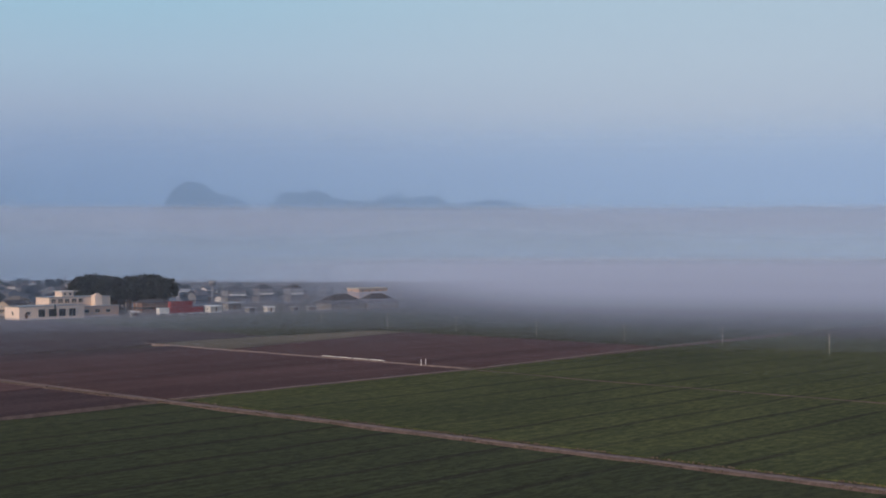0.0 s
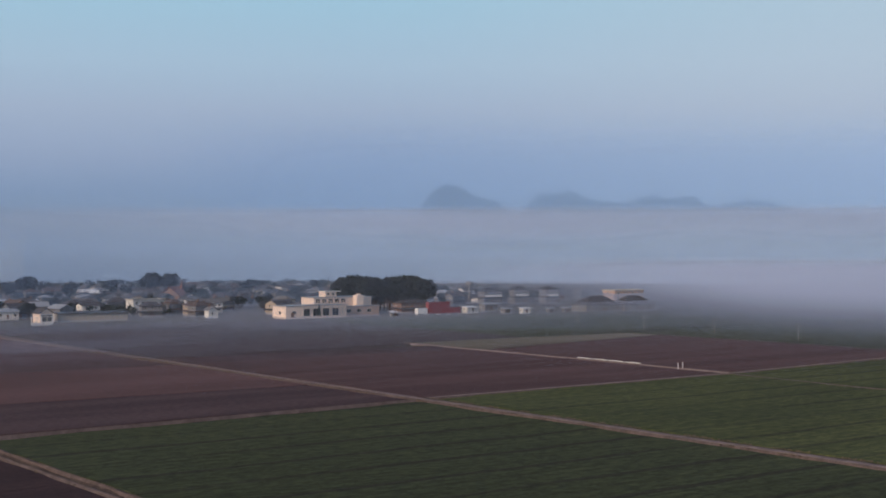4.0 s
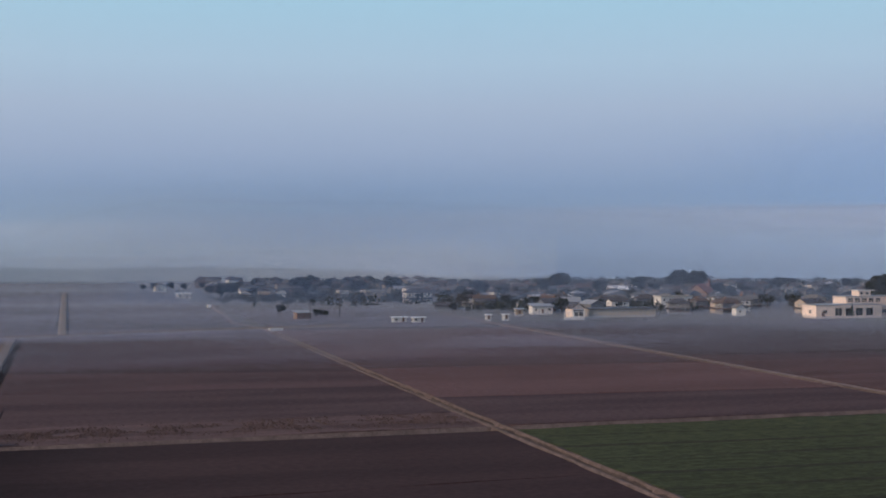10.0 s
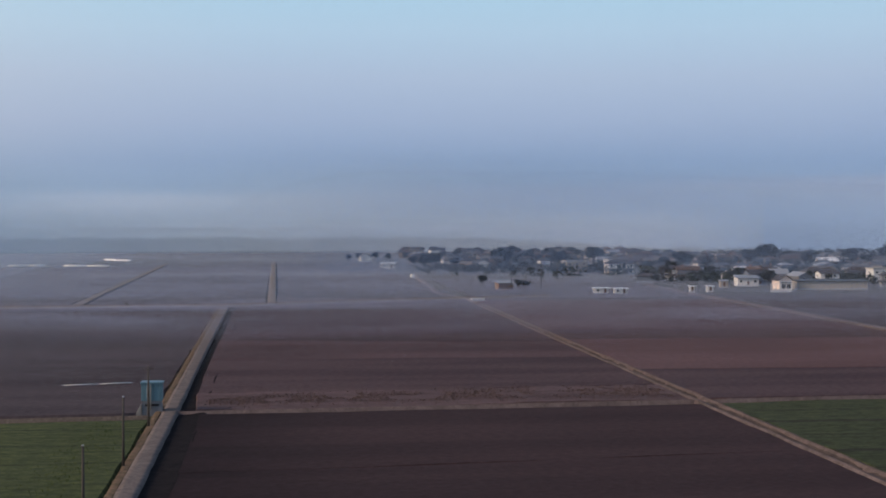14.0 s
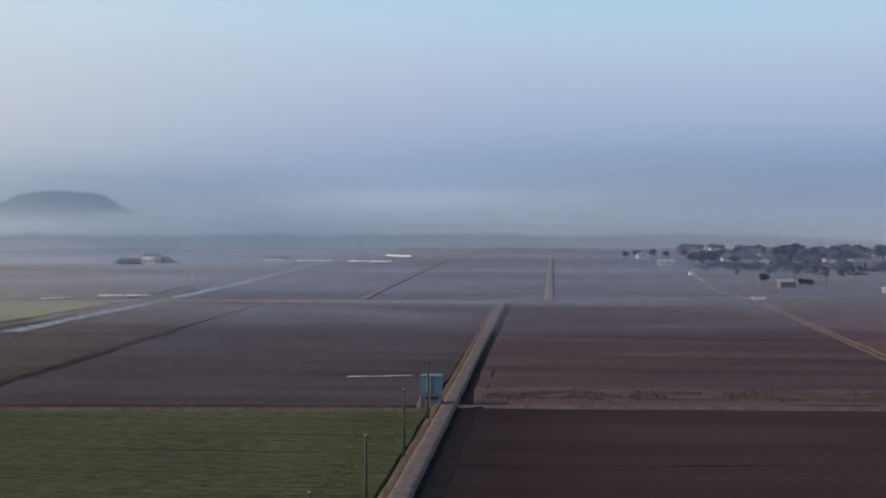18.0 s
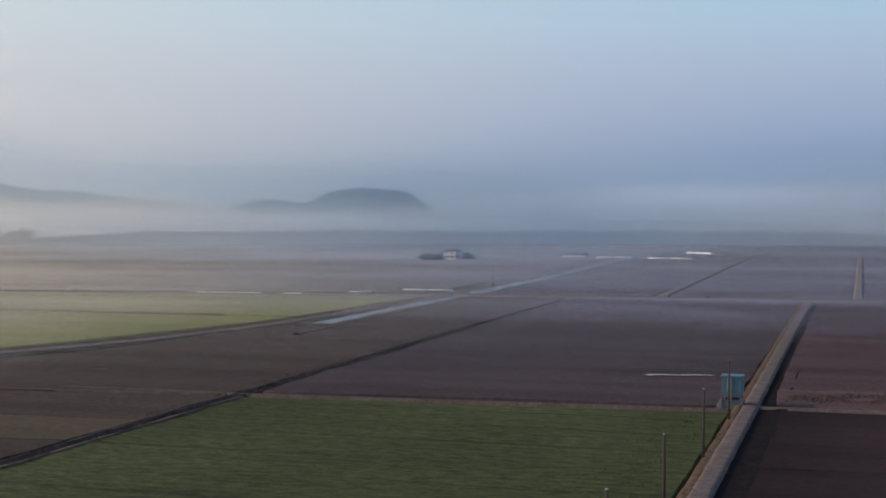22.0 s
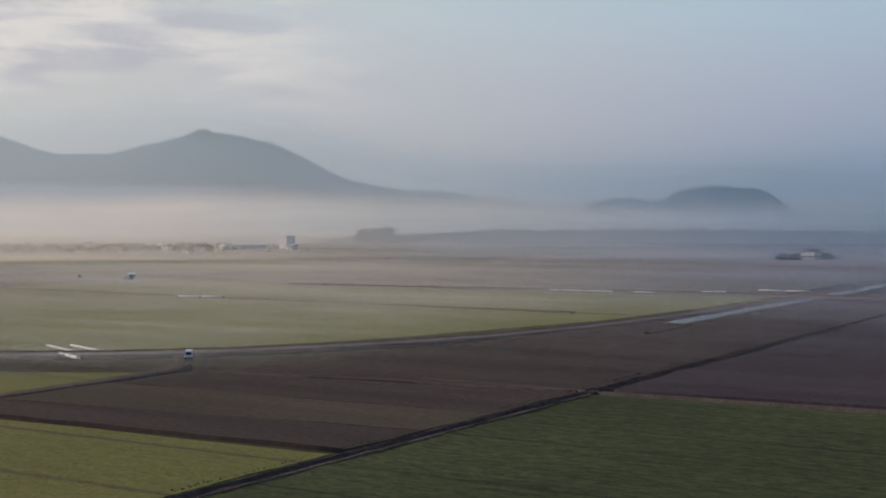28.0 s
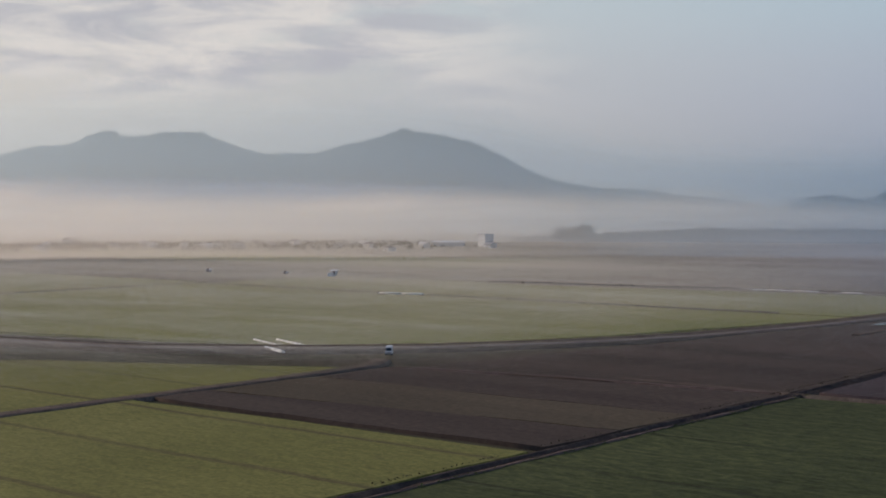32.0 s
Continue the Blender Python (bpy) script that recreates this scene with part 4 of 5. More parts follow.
def house(x, y, w, d, h, rise=2.2, kind="gable", rot=0.0, wall=0, roof=0, label="", name="house", storeys=1, chimney=True, wins=None, category="house", group="houses of the village", door=True):
    wm_ = wall if not isinstance(wall, int) else WALLS[wall]
    rm_ = roof if not isinstance(roof, int) else ROOFS[roof]
    e = thing(name, x, y, rot, label, category, group)
    part("wall", wall_mesh(kind, w, d, h, rise, wm_), e)
    part("roof", roof_mesh(kind, w, d, h, rise, rm_), e)
    n = wins if wins is not None else max(1, int(w / 3.4))
    sh = h / storeys
    for s in range(storeys):
        zz = s * sh + sh * 0.34
        for i in range(n):
            px = -w / 2 + w * (i + 0.5) / n
            if door and s == 0 and i == n // 2:
                o = part("door", boxes("door", DOORWOOD, (-0.5, 0.5, -0.08, 0.04, 0.0, 2.05)), e)
                o.matrix_basis = pose(px, -d / 2, 0)
            else:
                window(e, px, -d / 2, zz, 1.3, min(1.4, sh * 0.5), 0)
        for side in (1, 3):
            window(e, (w / 2 if side == 1 else -w / 2), 0.12 * d, zz, 1.1, min(1.3, sh * 0.48), side)
    if storeys == 2 and kind in ("gable", "hip") and w > 6.5:
        part("eave", eave_mesh(w, d, sh + 0.05, rm_), e)
    if chimney and kind in ("gable", "hip") and int(abs(x) * 7) % 4 == 0:
        o = part("chimney", boxes("chimney", WALLS[4], (-0.35, 0.35, -0.35, 0.35, 0, 1.7), (-0.45, 0.45, -0.45, 0.45, 1.7, 1.85)), e)
        o.matrix_basis = pose(w * 0.22, d * 0.12, h + rise * 0.62)
    return e


# ---- trees ----
def crown_mesh(name, blobs, count, size, mat, seed, flat=0.0):
    """Clumps of leaves scattered through the shells of blobs: (x, y, z, rx, rz)."""
    rnd = random.Random(seed)
    vs, fs = [], []
    tot = sum(b[3] ** 2 for b in blobs)
    for bx, by, bz, rx, rz in blobs:
        for _ in range(int(count * rx * rx / tot) + 1):
            a, c = rnd.uniform(0, 2 * math.pi), rnd.uniform(-0.8, 1)
            s = math.sqrt(max(0, 1 - c * c))
            k = rnd.uniform(0.55, 1.08)
            p = Vector((bx + rx * k * s * math.cos(a), by + rx * k * s * math.sin(a), bz + rz * k * c))
            u = Vector((rnd.gauss(0, 1), rnd.gauss(0, 1), rnd.gauss(0, 0.6 - flat))).normalized()
            w = u.cross(Vector((rnd.gauss(0, 1), rnd.gauss(0, 1), rnd.gauss(0, 1)))).normalized()
            q = size * rnd.uniform(0.6, 1.3)
            n = len(vs)
            m = u.cross(w) * q * 0.45
            vs += [p - u * q, p - w * q * 0.6 + m, p + u * q, p + w * q * 0.6 + m]
            fs += [(n, n + 1, n + 2), (n, n + 2, n + 3)]
    return mesh_of(name, vs, fs, mat)


def limbs(seed, h, spread, n=6):
    rnd = random.Random(seed)
    vs, fs = [], []

    def add(pts, radii, k=6):
        me = tube("t", BARK, pts, radii, k)
        b = len(vs)
        vs.extend([v.co.copy() for v in me.vertices])
        fs.extend([tuple(i + b for i in p.vertices) for p in me.polygons])
        bpy.data.meshes.remove(me)
    add([(0, 0, -0.4), (0.05 * h * 0.2, 0, h * 0.3), (0, 0.1, h * 0.6), (0, 0, h * 0.85)], [h * 0.030, h * 0.024, h * 0.014, h * 0.004])
    for i in range(n):
        a = 2 * math.pi * i / n + rnd.uniform(-0.4, 0.4)
        z0 = h * rnd.uniform(0.25, 0.55)
        r = spread * rnd.uniform(0.5, 0.9)
        add([(0, 0, z0), (r * 0.5 * math.cos(a), r * 0.5 * math.sin(a), z0 + h * 0.12), (r * math.cos(a), r * math.sin(a), z0 + h * 0.27)], [h * 0.012, h * 0.008, h * 0.002], 5)
    return mesh_of("trunk", vs, fs, BARK)


def broad(seed, h, spread, leaf, count=420):
    rnd = random.Random(seed)
    bl = [(0, 0, h * 0.66, spread * 0.72, h * 0.26)]
    for i in range(7):
        a = 2 * math.pi * i / 7 + rnd.uniform(-0.3, 0.3)
        r = spread * rnd.uniform(0.35, 0.62)
        bl.append((r * math.cos(a), r * math.sin(a), h * rnd.uniform(0.42, 0.82), spread * rnd.uniform(0.28, 0.46), h * rnd.uniform(0.11, 0.17)))
    return limbs(seed, h, spread), crown_mesh("crown", bl, count, 0.085 * h, leaf, seed)


def spruce(seed, h, spread, leaf, count=460):
    rnd = random.Random(seed)
    vs, fs = [], []
    for i in range(count):
        f = (i / count) ** 0.8
        z = h * (0.12 + 0.88 * f)
        r = spread * (1 - f) ** 0.8 * rnd.uniform(0.5, 1.1) + 0.15
        a = rnd.uniform(0, 2 * math.pi)
        o = Vector((math.cos(a), math.sin(a), 0))
        sd = Vector((-o.y, o.x, 0))
        q = rnd.uniform(0.5, 1.0) * (0.5 + 0.8 * (1 - f))
        p = o * r + Vector((0, 0, z))
        n = len(vs)
        vs += [o * r * 0.2 + Vector((0, 0, z + 0.5)), p + sd * q * 0.6 - Vector((0, 0, 0.35)), p + o * 0.4 - Vector((0, 0, 0.6)), p - sd * q * 0.6 - Vector((0, 0, 0.35))]
        fs += [(n, n + 1, n + 2), (n, n + 2, n + 3)]
    return tube("trunk", BARK, [(0, 0, -0.4), (0, 0, h * 0.5), (0, 0, h * 0.97)], [h * 0.018, h * 0.012, h * 0.002], 7), mesh_of("crown", vs, fs, leaf)


TREES = {"broad": [broad(11 + i, 9.0, 4.2 + 0.5 * (i % 3), LEAF_DARK) for i in range(4)],
         "dull": [broad(31 + i, 8.0, 3.6 + 0.6 * (i % 3), LEAF_DULL, 340) for i in range(3)],
         "spruce": [spruce(51 + i, 18.0, 3.4 + 0.3 * i, NEEDLES) for i in range(4)],
         "bush": [(limbs(71, 2.2, 1.4, 5), crown_mesh("crown", [(0, 0, 1.3, 1.5, 1.0), (0.9, 0.3, 1.0, 0.9, 0.7), (-0.8, -0.4, 0.9, 0.9, 0.7)], 160, 0.28, LEAF_DULL, 72))]}
TREE_WORDS = {"broad": ("broadleaf_tree", "dark broadleaf tree with a dense uneven crown", "tree", "trees of the village"),
              "dull": ("broadleaf_tree", "dull brown-green tree thinned by winter", "tree", "trees of the village"),
              "spruce": ("conifer_tree", "tall dark conifer in a dense grove", "tree", "conifers of the grove"),
              "bush": ("bush", "low dull green bush at a field edge", "bush", "bushes of the plain")}


def tree(kind, x, y, s=1.0, v=0, label="", zs=None):
    nm, lab, cat, grp = TREE_WORDS[kind]
    t, c = TREES[kind][v % len(TREES[kind])]
    e = new(nm)
    e.matrix_basis = pose(x, y, 0, 0, 0, (x * 37 + y * 17) % 360) @ Matrix.Diagonal((s, s, zs or s, 1))
    tagged(e, label or lab, cat, grp)
    part("trunk", t, e)
    part("crown", c, e)
    return e


# ---- beside the grey track: poles and the blue pump house ----
def power_pole(x, y, h, lean=0.0, light=False, arm=True):
    e = thing("power_pole", x, y, 8, "weathered wooden power pole with a crossarm at a track" if not light else "slim pale concrete pole standing in a green field", "utility pole", "poles of the plain")
    e.matrix_basis = pose(x, y, 0, lean, lean * 0.5, 8)
    mat = CONCRETE if light else WOOD_POLE
    part("post", tube("post", mat, [(0, 0, -0.8), (0, 0, h * 0.5), (0, 0, h)], [0.08, 0.07, 0.05] if light else [0.19, 0.165, 0.13], 10), e)
    if not arm:
        part("cap", tube("cap", STEEL, [(0, 0, h), (0, 0, h + 0.12)], [0.15, 0.1], 10), e, "dull metal cap")
        return e
    part("crossarm", boxes("crossarm", mat, (-0.8, 0.8, -0.06, 0.06, h - 0.45, h - 0.33)), e)
    for k in (-0.7, 0.0, 0.7):
        z = h - 0.35 if k else h
        part("insulator", tube("insulator", PORCELAIN, [(k, 0, z), (k, 0, z + 0.05), (k, 0, z + 0.1), (k, 0, z + 0.15)], [0.02, 0.045, 0.03, 0.04], 8), e)
    return e


power_pole(-19.7, 213.4, 9.3)
power_pole(-19.8, 179.6, 9.0, 0.3, arm=False)
power_pole(-20.1, 145.3, 8.4, -0.3, arm=False)
power_pole(-20.8, 115, 8.4, 0.4, arm=False)
for i, (px, py) in enumerate([(403, 439), (392, 388), (393, 352), (392, 312), (393, 274), (396, 237), (386, 194)]):
    power_pole(px, py, 6.0, 0.3 * (i % 3 - 1), True)
power_pole(119, 615, 12.0)
power_pole(103, 601, 8.0)
power_pole(378, 600, 18.0)
power_pole(142, 690, 9.0)

pump = thing("pump_house", -20.75, 231, 0, "weathered blue sheet-metal pump house on a concrete plinth", "shed")
pump.matrix_basis = pose(-20.75, 231, 0) @ Matrix.Diagonal((0.82, 0.9, 1.05, 1))
part("plinth", boxes("plinth", GREY_BLUE, (-1.9, 2.1, -1.6, 1.6, -0.8, 0.9), taper=0.05), pump)
part("lower_wall", boxes("lower_wall", GREY_BLUE, (-1.75, 1.95, -1.45, 1.45, 0.9, 1.9)), pump)
for i in range(9):
    xx = -1.9 + i * 0.455
    part("wall_sheet", boxes("wall_sheet", BLUE_PAINT, (xx, xx + 0.44, -1.55 - 0.03 * (i % 2), -1.45, 1.85, 4.5)), pump)
for i in range(7):
    yy = -1.5 + i * 0.43
    part("wall_sheet", boxes("wall_sheet", BLUE_PAINT, (-2.0 - 0.03 * (i % 2), -1.9, yy, yy + 0.42, 1.85, 4.5)), pump)
part("wall", boxes("wall", BLUE_PAINT, (-1.88, 2.15, -1.44, 1.5, 1.9, 4.45)), pump)
part("roof", boxes("roof", BLUE_PAINT, (-2.2, 2.35, -1.8, 1.75, 4.51, 4.66), (-2.0, 2.15, -1.6, 1.55, 4.66, 4.74)), pump)
part("door", boxes("door", STEEL, (-0.9, -0.55, -1.66, -1.59, 2.2, 4.3)), pump, "dull steel door strip on the blue wall")
part("pipe", tube("pipe", SHADED_CONCRETE, [(-0.1, -1.75, 0.4), (-0.1, -1.75, 4.4)], [0.12, 0.12], 8), pump, "pale upright pipe")
# near-black slab on the lower wall, with no hole behind it
part("hatch", boxes("hatch", RUBBER, (-1.2, 1.5, -1.52, -1.46, 0.95, 1.35)), pump, "narrow black panel low on the wall")
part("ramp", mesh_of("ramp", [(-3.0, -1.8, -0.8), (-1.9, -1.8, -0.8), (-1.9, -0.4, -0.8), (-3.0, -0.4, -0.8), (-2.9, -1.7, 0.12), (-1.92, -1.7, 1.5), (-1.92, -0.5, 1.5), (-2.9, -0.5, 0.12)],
                     [(0, 3, 2, 1), (4, 5, 6, 7), (0, 1, 5, 4), (1, 2, 6, 5), (2, 3, 7, 6), (3, 0, 4, 7)], SHADED_CONCRETE), pump, "sloping pale concrete ramp")


# ---- pipes, tunnels and vehicles in the fields ----
def pipe_run(a, b, n, r, label, gap=0.12):
    A, B = Vector(a), Vector(b)
    for i in range(n):
        p, q = A.lerp(B, i / n), A.lerp(B, (i + 1 - gap) / n)
        L = (q - p).length
        e = thing("irrigation_pipe", p.x, p.y, math.degrees(math.atan2(q.y - p.y, q.x - p.x)), label, "pipe", "pipes lying in the fields", (0.28 if r > 0.1 else 0.12) + r)
        part("barrel", tube("barrel", PLASTIC, [(0, 0, 0), (L * 0.5, 0, 0.05), (L, 0, 0)], [r, r, r], 8), e)
        for k in (0.0, L):
            part("collar", tube("collar", STEEL, [(k - 0.2, 0, 0), (k + 0.2, 0, 0)], [r * 1.25] * 2, 8), e)
        for k in (0.15 * L, 0.85 * L):
            part("rest", boxes("rest", WOOD_POLE, (k - 0.12, k + 0.12, -r - 0.2, r + 0.2, -0.7 - r, -r * 0.6)), e)


pipe_run((-40.6, 267.2), (-28, 270), 2, 0.07, "thin pale irrigation hose lying across bare earth", 0.0)
PIPE = "white plastic irrigation pipe lying along a field edge"
pipe_run((275.6, 300), (275.2, 273), 4, 0.11, PIPE)
pipe_run((-344, 374), (-327, 380), 2, 0.35, PIPE, 0.04)
pipe_run((-256, 486), (-223, 488.5), 3, 0.2, PIPE, 0.06)
pipe_run((-215, 489), (-206, 490), 1, 0.2, PIPE)
pipe_run((-192, 500), (-183, 507), 1, 0.3, PIPE)
pipe_run((-178, 525), (-157, 526), 2, 0.25, PIPE, 0.04)
pipe_run((-201, 937), (-183, 940), 1, 0.7, PIPE)
pipe_run((-174, 918), (-150, 922), 2, 0.7, PIPE, 0.03)
pipe_run((-139, 920), (-108, 912), 2, 0.55, PIPE, 0.03)


def tunnel(a, b, r, n, label):
    """A low plastic tunnel over a seed bed: film stretched on hoops."""
    A, B = Vector(a), Vector(b)
    L = (B - A).length
    e = thing("plastic_tunnel", A.x, A.y, math.degrees(math.atan2(B.y - A.y, B.x - A.x)), label, "plastic tunnel", "tunnels beside the bank", 0.1)
    seg, vs, fs = n * 4, [], []
    for i in range(seg + 1):
        sag = 1 - 0.10 * (0.5 - 0.5 * math.cos(2 * math.pi * i / 4))
        for k in range(9):
            t = math.pi * k / 8
            vs.append((L * i / seg, math.cos(t) * r, math.sin(t) * r * 1.1 * sag))
    for i in range(seg):
        for k in range(8):
            q = i * 9 + k
            fs.append((q, q + 1, q + 10, q + 9))
    fs += [tuple(range(9))[::-1], tuple(range(seg * 9, seg * 9 + 9))]
    part("film", mesh_of("film", vs, fs, PLASTIC, True), e)
    for i in range(n + 1):
        pts = [(L * i / n, math.cos(math.pi * k / 8) * (r + 0.03), math.sin(math.pi * k / 8) * (r * 1.1 + 0.03)) for k in range(9)]
        part("hoop", tube("hoop", WOOD_POLE, pts, [0.05] * 9, 5), e)


tunnel((-248.5, 225.7), (-225.8, 216.1), 0.36, 12, "low white plastic tunnel on hoops beside an earth bank")
tunnel((-244.0, 228.9), (-221.9, 220.4), 0.38, 9, "low white plastic tunnel on hoops beside an earth bank")
tunnel((-235.5, 215.2), (-221.0, 209.3), 0.5, 4, "wide pale plastic tunnel, slightly sagging, beside an earth bank")
tunnel((-129, 1055), (-108, 1032), 1.3, 6, "long white plastic tunnel far out on the plain")


def wheel(parent, x, y, r, w):
    o = part("wheel", tube("wheel", STEEL, [(0, -w * 0.52, 0), (0, w * 0.52, 0)], [r * 0.6] * 2, 12), parent)
    o.matrix_basis = pose(x, y, r)
    part("tyre", tube("tyre", RUBBER, [(0, -w / 2, 0), (0, -w * 0.4, 0), (0, w * 0.4, 0), (0, w / 2, 0)], [r * 0.86, r, r, r * 0.86], 16), o)


def van(x, y, rot, label, z=0.5):
    e = thing("van", x, y, rot, label, "van", "", z)
    e.matrix_basis = pose(x, y, z, 0, 0, rot) @ Matrix.Diagonal((0.72, 0.76, 0.82, 1))
    prof = [(-2.5, 0.4), (2.2, 0.4), (2.5, 0.55), (2.5, 1.05), (2.15, 1.25), (1.55, 2.15), (1.2, 2.4), (-2.4, 2.42), (-2.5, 2.2)]
    n = len(prof)
    vs = [(px, -0.95 + (0.12 if pz > 1.9 else 0), pz) for px, pz in prof] + [(px, 0.95 - (0.12 if pz > 1.9 else 0), pz) for px, pz in prof]
    fs = [tuple(range(n)), tuple(range(n, 2 * n))[::-1]] + [((i + 1) % n, i, i + n, (i + 1) % n + n) for i in range(n)]
    part("body", mesh_of("body", vs, fs, SHEET_WHITE), e)
    part("windscreen", mesh_of("windscreen", [(2.14, -0.8, 1.31), (2.14, 0.8, 1.31), (1.62, 0.72, 2.12), (1.62, -0.72, 2.12)], [(0, 1, 2, 3)], GLASS), e, "dark windscreen").location.x = 0.03
    for s in (-1, 1):
        part("side_window", boxes("side_window", GLASS, (0.6, 1.5, s * 0.93 - 0.02, s * 0.93 + 0.02, 1.3, 1.85)), e)
        part("headlight", boxes("headlight", PORCELAIN, (2.49, 2.53, s * 0.65 - 0.18, s * 0.65 + 0.18, 0.75, 0.95)), e)
    part("bumper", boxes("bumper", RUBBER, (2.45, 2.6, -0.92, 0.92, 0.38, 0.62)), e)
    part("number_plate", boxes("number_plate", SHEET_WHITE, (2.6, 2.62, -0.25, 0.25, 0.45, 0.56)), e)
    part("grille", boxes("grille", RUBBER, (2.5, 2.53, -0.4, 0.4, 0.72, 0.95)), e)
    for px in (-1.6, 1.65):
        for s in (-0.86, 0.86):
            wheel(e, px, s, 0.36, 0.22)
    return e


van(-197, 217.5, -52, "small white van parked on the muddy track by the bank", 0.55)
van(-447, 454, 20, "white van standing on a field track", 0.1)
van(71, 728, 100, "pale van parked beside a track to the village", 0.1)

# a pale shed, small white stores and the mast on the plain
house(-459, 468, 2.3, 2.4, 2.1, 0.4, "mono", 30, 0, SHEET_WHITE, "small white field shed with a sheet roof", "field_shed", 1, False, 1, "shed", "sheds of the plain")
house(-529, 450, 1.6, 1.5, 1.3, 0.2, "mono", 20, 0, SHEET_WHITE, "small white field shed with a sheet roof", "field_shed", 1, False, 1, "shed", "sheds of the plain")
house(-481, 457, 1.5, 1.4, 1.2, 0.2, "mono", 20, 0, SHEET_WHITE, "small white field shed with a sheet roof", "field_shed", 1, False, 1, "shed", "sheds of the plain")
mast = thing("lattice_mast", -149.5, 558, 20, "slim grey lattice mast beside the canal", "mast")
for sx_, sy_ in ((-0.3, -0.3), (0.3, -0.3), (0.3, 0.3), (-0.3, 0.3)):
    part("leg", tube("leg", STEEL, [(sx_ * 1.5, sy_ * 1.5, -0.6), (sx_, sy_, 9.5)], [0.06, 0.05], 6), mast)
for i in range(8):
    z0 = 0.6 + i * 1.1
    part("brace", tube("brace", STEEL, [(-0.42, -0.42, z0), (0.42, -0.42, z0 + 1.0)], [0.03, 0.03], 5), mast)
    part("brace", tube("brace", STEEL, [(0.42, 0.42, z0), (-0.42, 0.42, z0 + 1.0)], [0.03, 0.03], 5), mast)
part("head", boxes("head", STEEL, (-0.6, 0.6, -0.25, 0.25, 9.3, 9.6)), mast)
part("footing", boxes("footing", CONCRETE, (-0.9, 0.9, -0.9, 0.9, -1.0, 0.35)), mast)

# water of the canal
strip("canal_water", [(-148.2, 362), (-147.4, 420), (-146.4, 494)], [(-3.0, 0.14), (0, 0.15), (3.0, 0.14)], WATER, 5, 1.1, 31, "still water of the irrigation canal mirroring the sky", "canal")
strip("canal_water", [(-146.6, 512), (-147, 600), (-149.5, 720), (-153, 800), (-156, 950)], [(-4.6, 0.34), (0, 0.34), (5.0, 0.34)], WATER, 6, 1.3, 34, "still water of the irrigation canal beyond the road", "canal")
strip("bank_3", [(-141, 330), (-141, 520), (-142, 640), (-145, 950)], [(-1.9, -0.6), (-1.0, 0.3), (0.4, 0.35), (2.0, -0.6)], BANK, 4, 0.5, 33, "low earth bank along the canal", "earth bank")

# ---- the school-like cream building ----
cream = thing("public_building", 350, 572, 0, "cream two-storey public building with flat roofs and tall dark windows", "building")
part("front_wing", boxes("front_wing", CREAM, (-19, 15, -9, 3.5, -1, 5.4)), cream)
part("front_roof", boxes("front_roof", SHEET_GREY, (-19.4, 15.4, -9.4, 3.5, 5.403, 5.7)), cream)
part("upper_block", boxes("upper_block", CREAM, (4, 38, 3.503, 15, -1, 8.7)), cream)
part("upper_roof", boxes("upper_roof", SHEET_GREY, (3.6, 38.4, 3.1, 15.4, 8.703, 9.0)), cream)
part("penthouse", boxes("penthouse", CREAM, (13, 19.5, 7, 13, 9.003, 11.4)), cream)
part("penthouse_roof", boxes("penthouse_roof", WALLS[0], (12.2, 21.5, 6.2, 13.6, 11.403, 11.75)), cream, "pale overhanging slab roof")
part("stair_tower", boxes("stair_tower", CREAM, (27, 31, 0, 3.5, -1, 9.6), (28.2, 29.8, 0.8, 2.4, 9.6, 10.4)), cream)
part("end_block", boxes("end_block", WALLS[3], (15.42, 37, -5, -0.2, -1, 4.4)), cream, "pinkish plastered low end block")
part("end_roof", boxes("end_roof", SHEET_GREY, (15.42, 37.4, -5.4, -0.02, 4.403, 4.7)), cream)
for i in range(4):
    window(cream, -7.5 + i * 5.4, -9, 0.5, 3.6, 3.6, 0)
window(cream, -14.5, -9, 1.6, 2.2, 1.6, 0)
for i in range(5):
    window(cream, 6.4 + i * 3.7, 3.5, 6.1, 2.6, 2.0, 0)
for i in range(10):
    part("pillar", boxes("pillar", CREAM, (4.3 + i * 1.85, 4.6 + i * 1.85, 2.95, 3.15, 5.703, 6.9)), cream)
part("parapet", boxes("parapet", CREAM, (4.0, 22.0, 2.9, 3.2, 6.903, 7.05)), cream, "pale rail of the roof terrace")
part("canopy", boxes("canopy", WALLS[0], (-10, 12, -10.6, -9.403, 4.5, 4.75)), cream, "thin pale canopy over the openings")
for i in range(3):
    window(cream, 19 + i * 6, -5, 1.4, 2.6, 1.7, 0)
window(cream, 14.6, 7, 9.6, 1.5, 1.2, 0)
window(cream, 17.6, 7, 9.6, 1.5, 1.2, 0)
for yy in (-3.5,):
    window(cream, -19, yy, 1.5, 1.6, 1.6, 3)
part("door", boxes("door", DOORWOOD, (-16.2, -14.6, -9.1, -8.96, 0, 2.4)), cream)
tree("spruce", 347, 559, 0.33, 1, "small dark conifer before the cream building", 0.36)

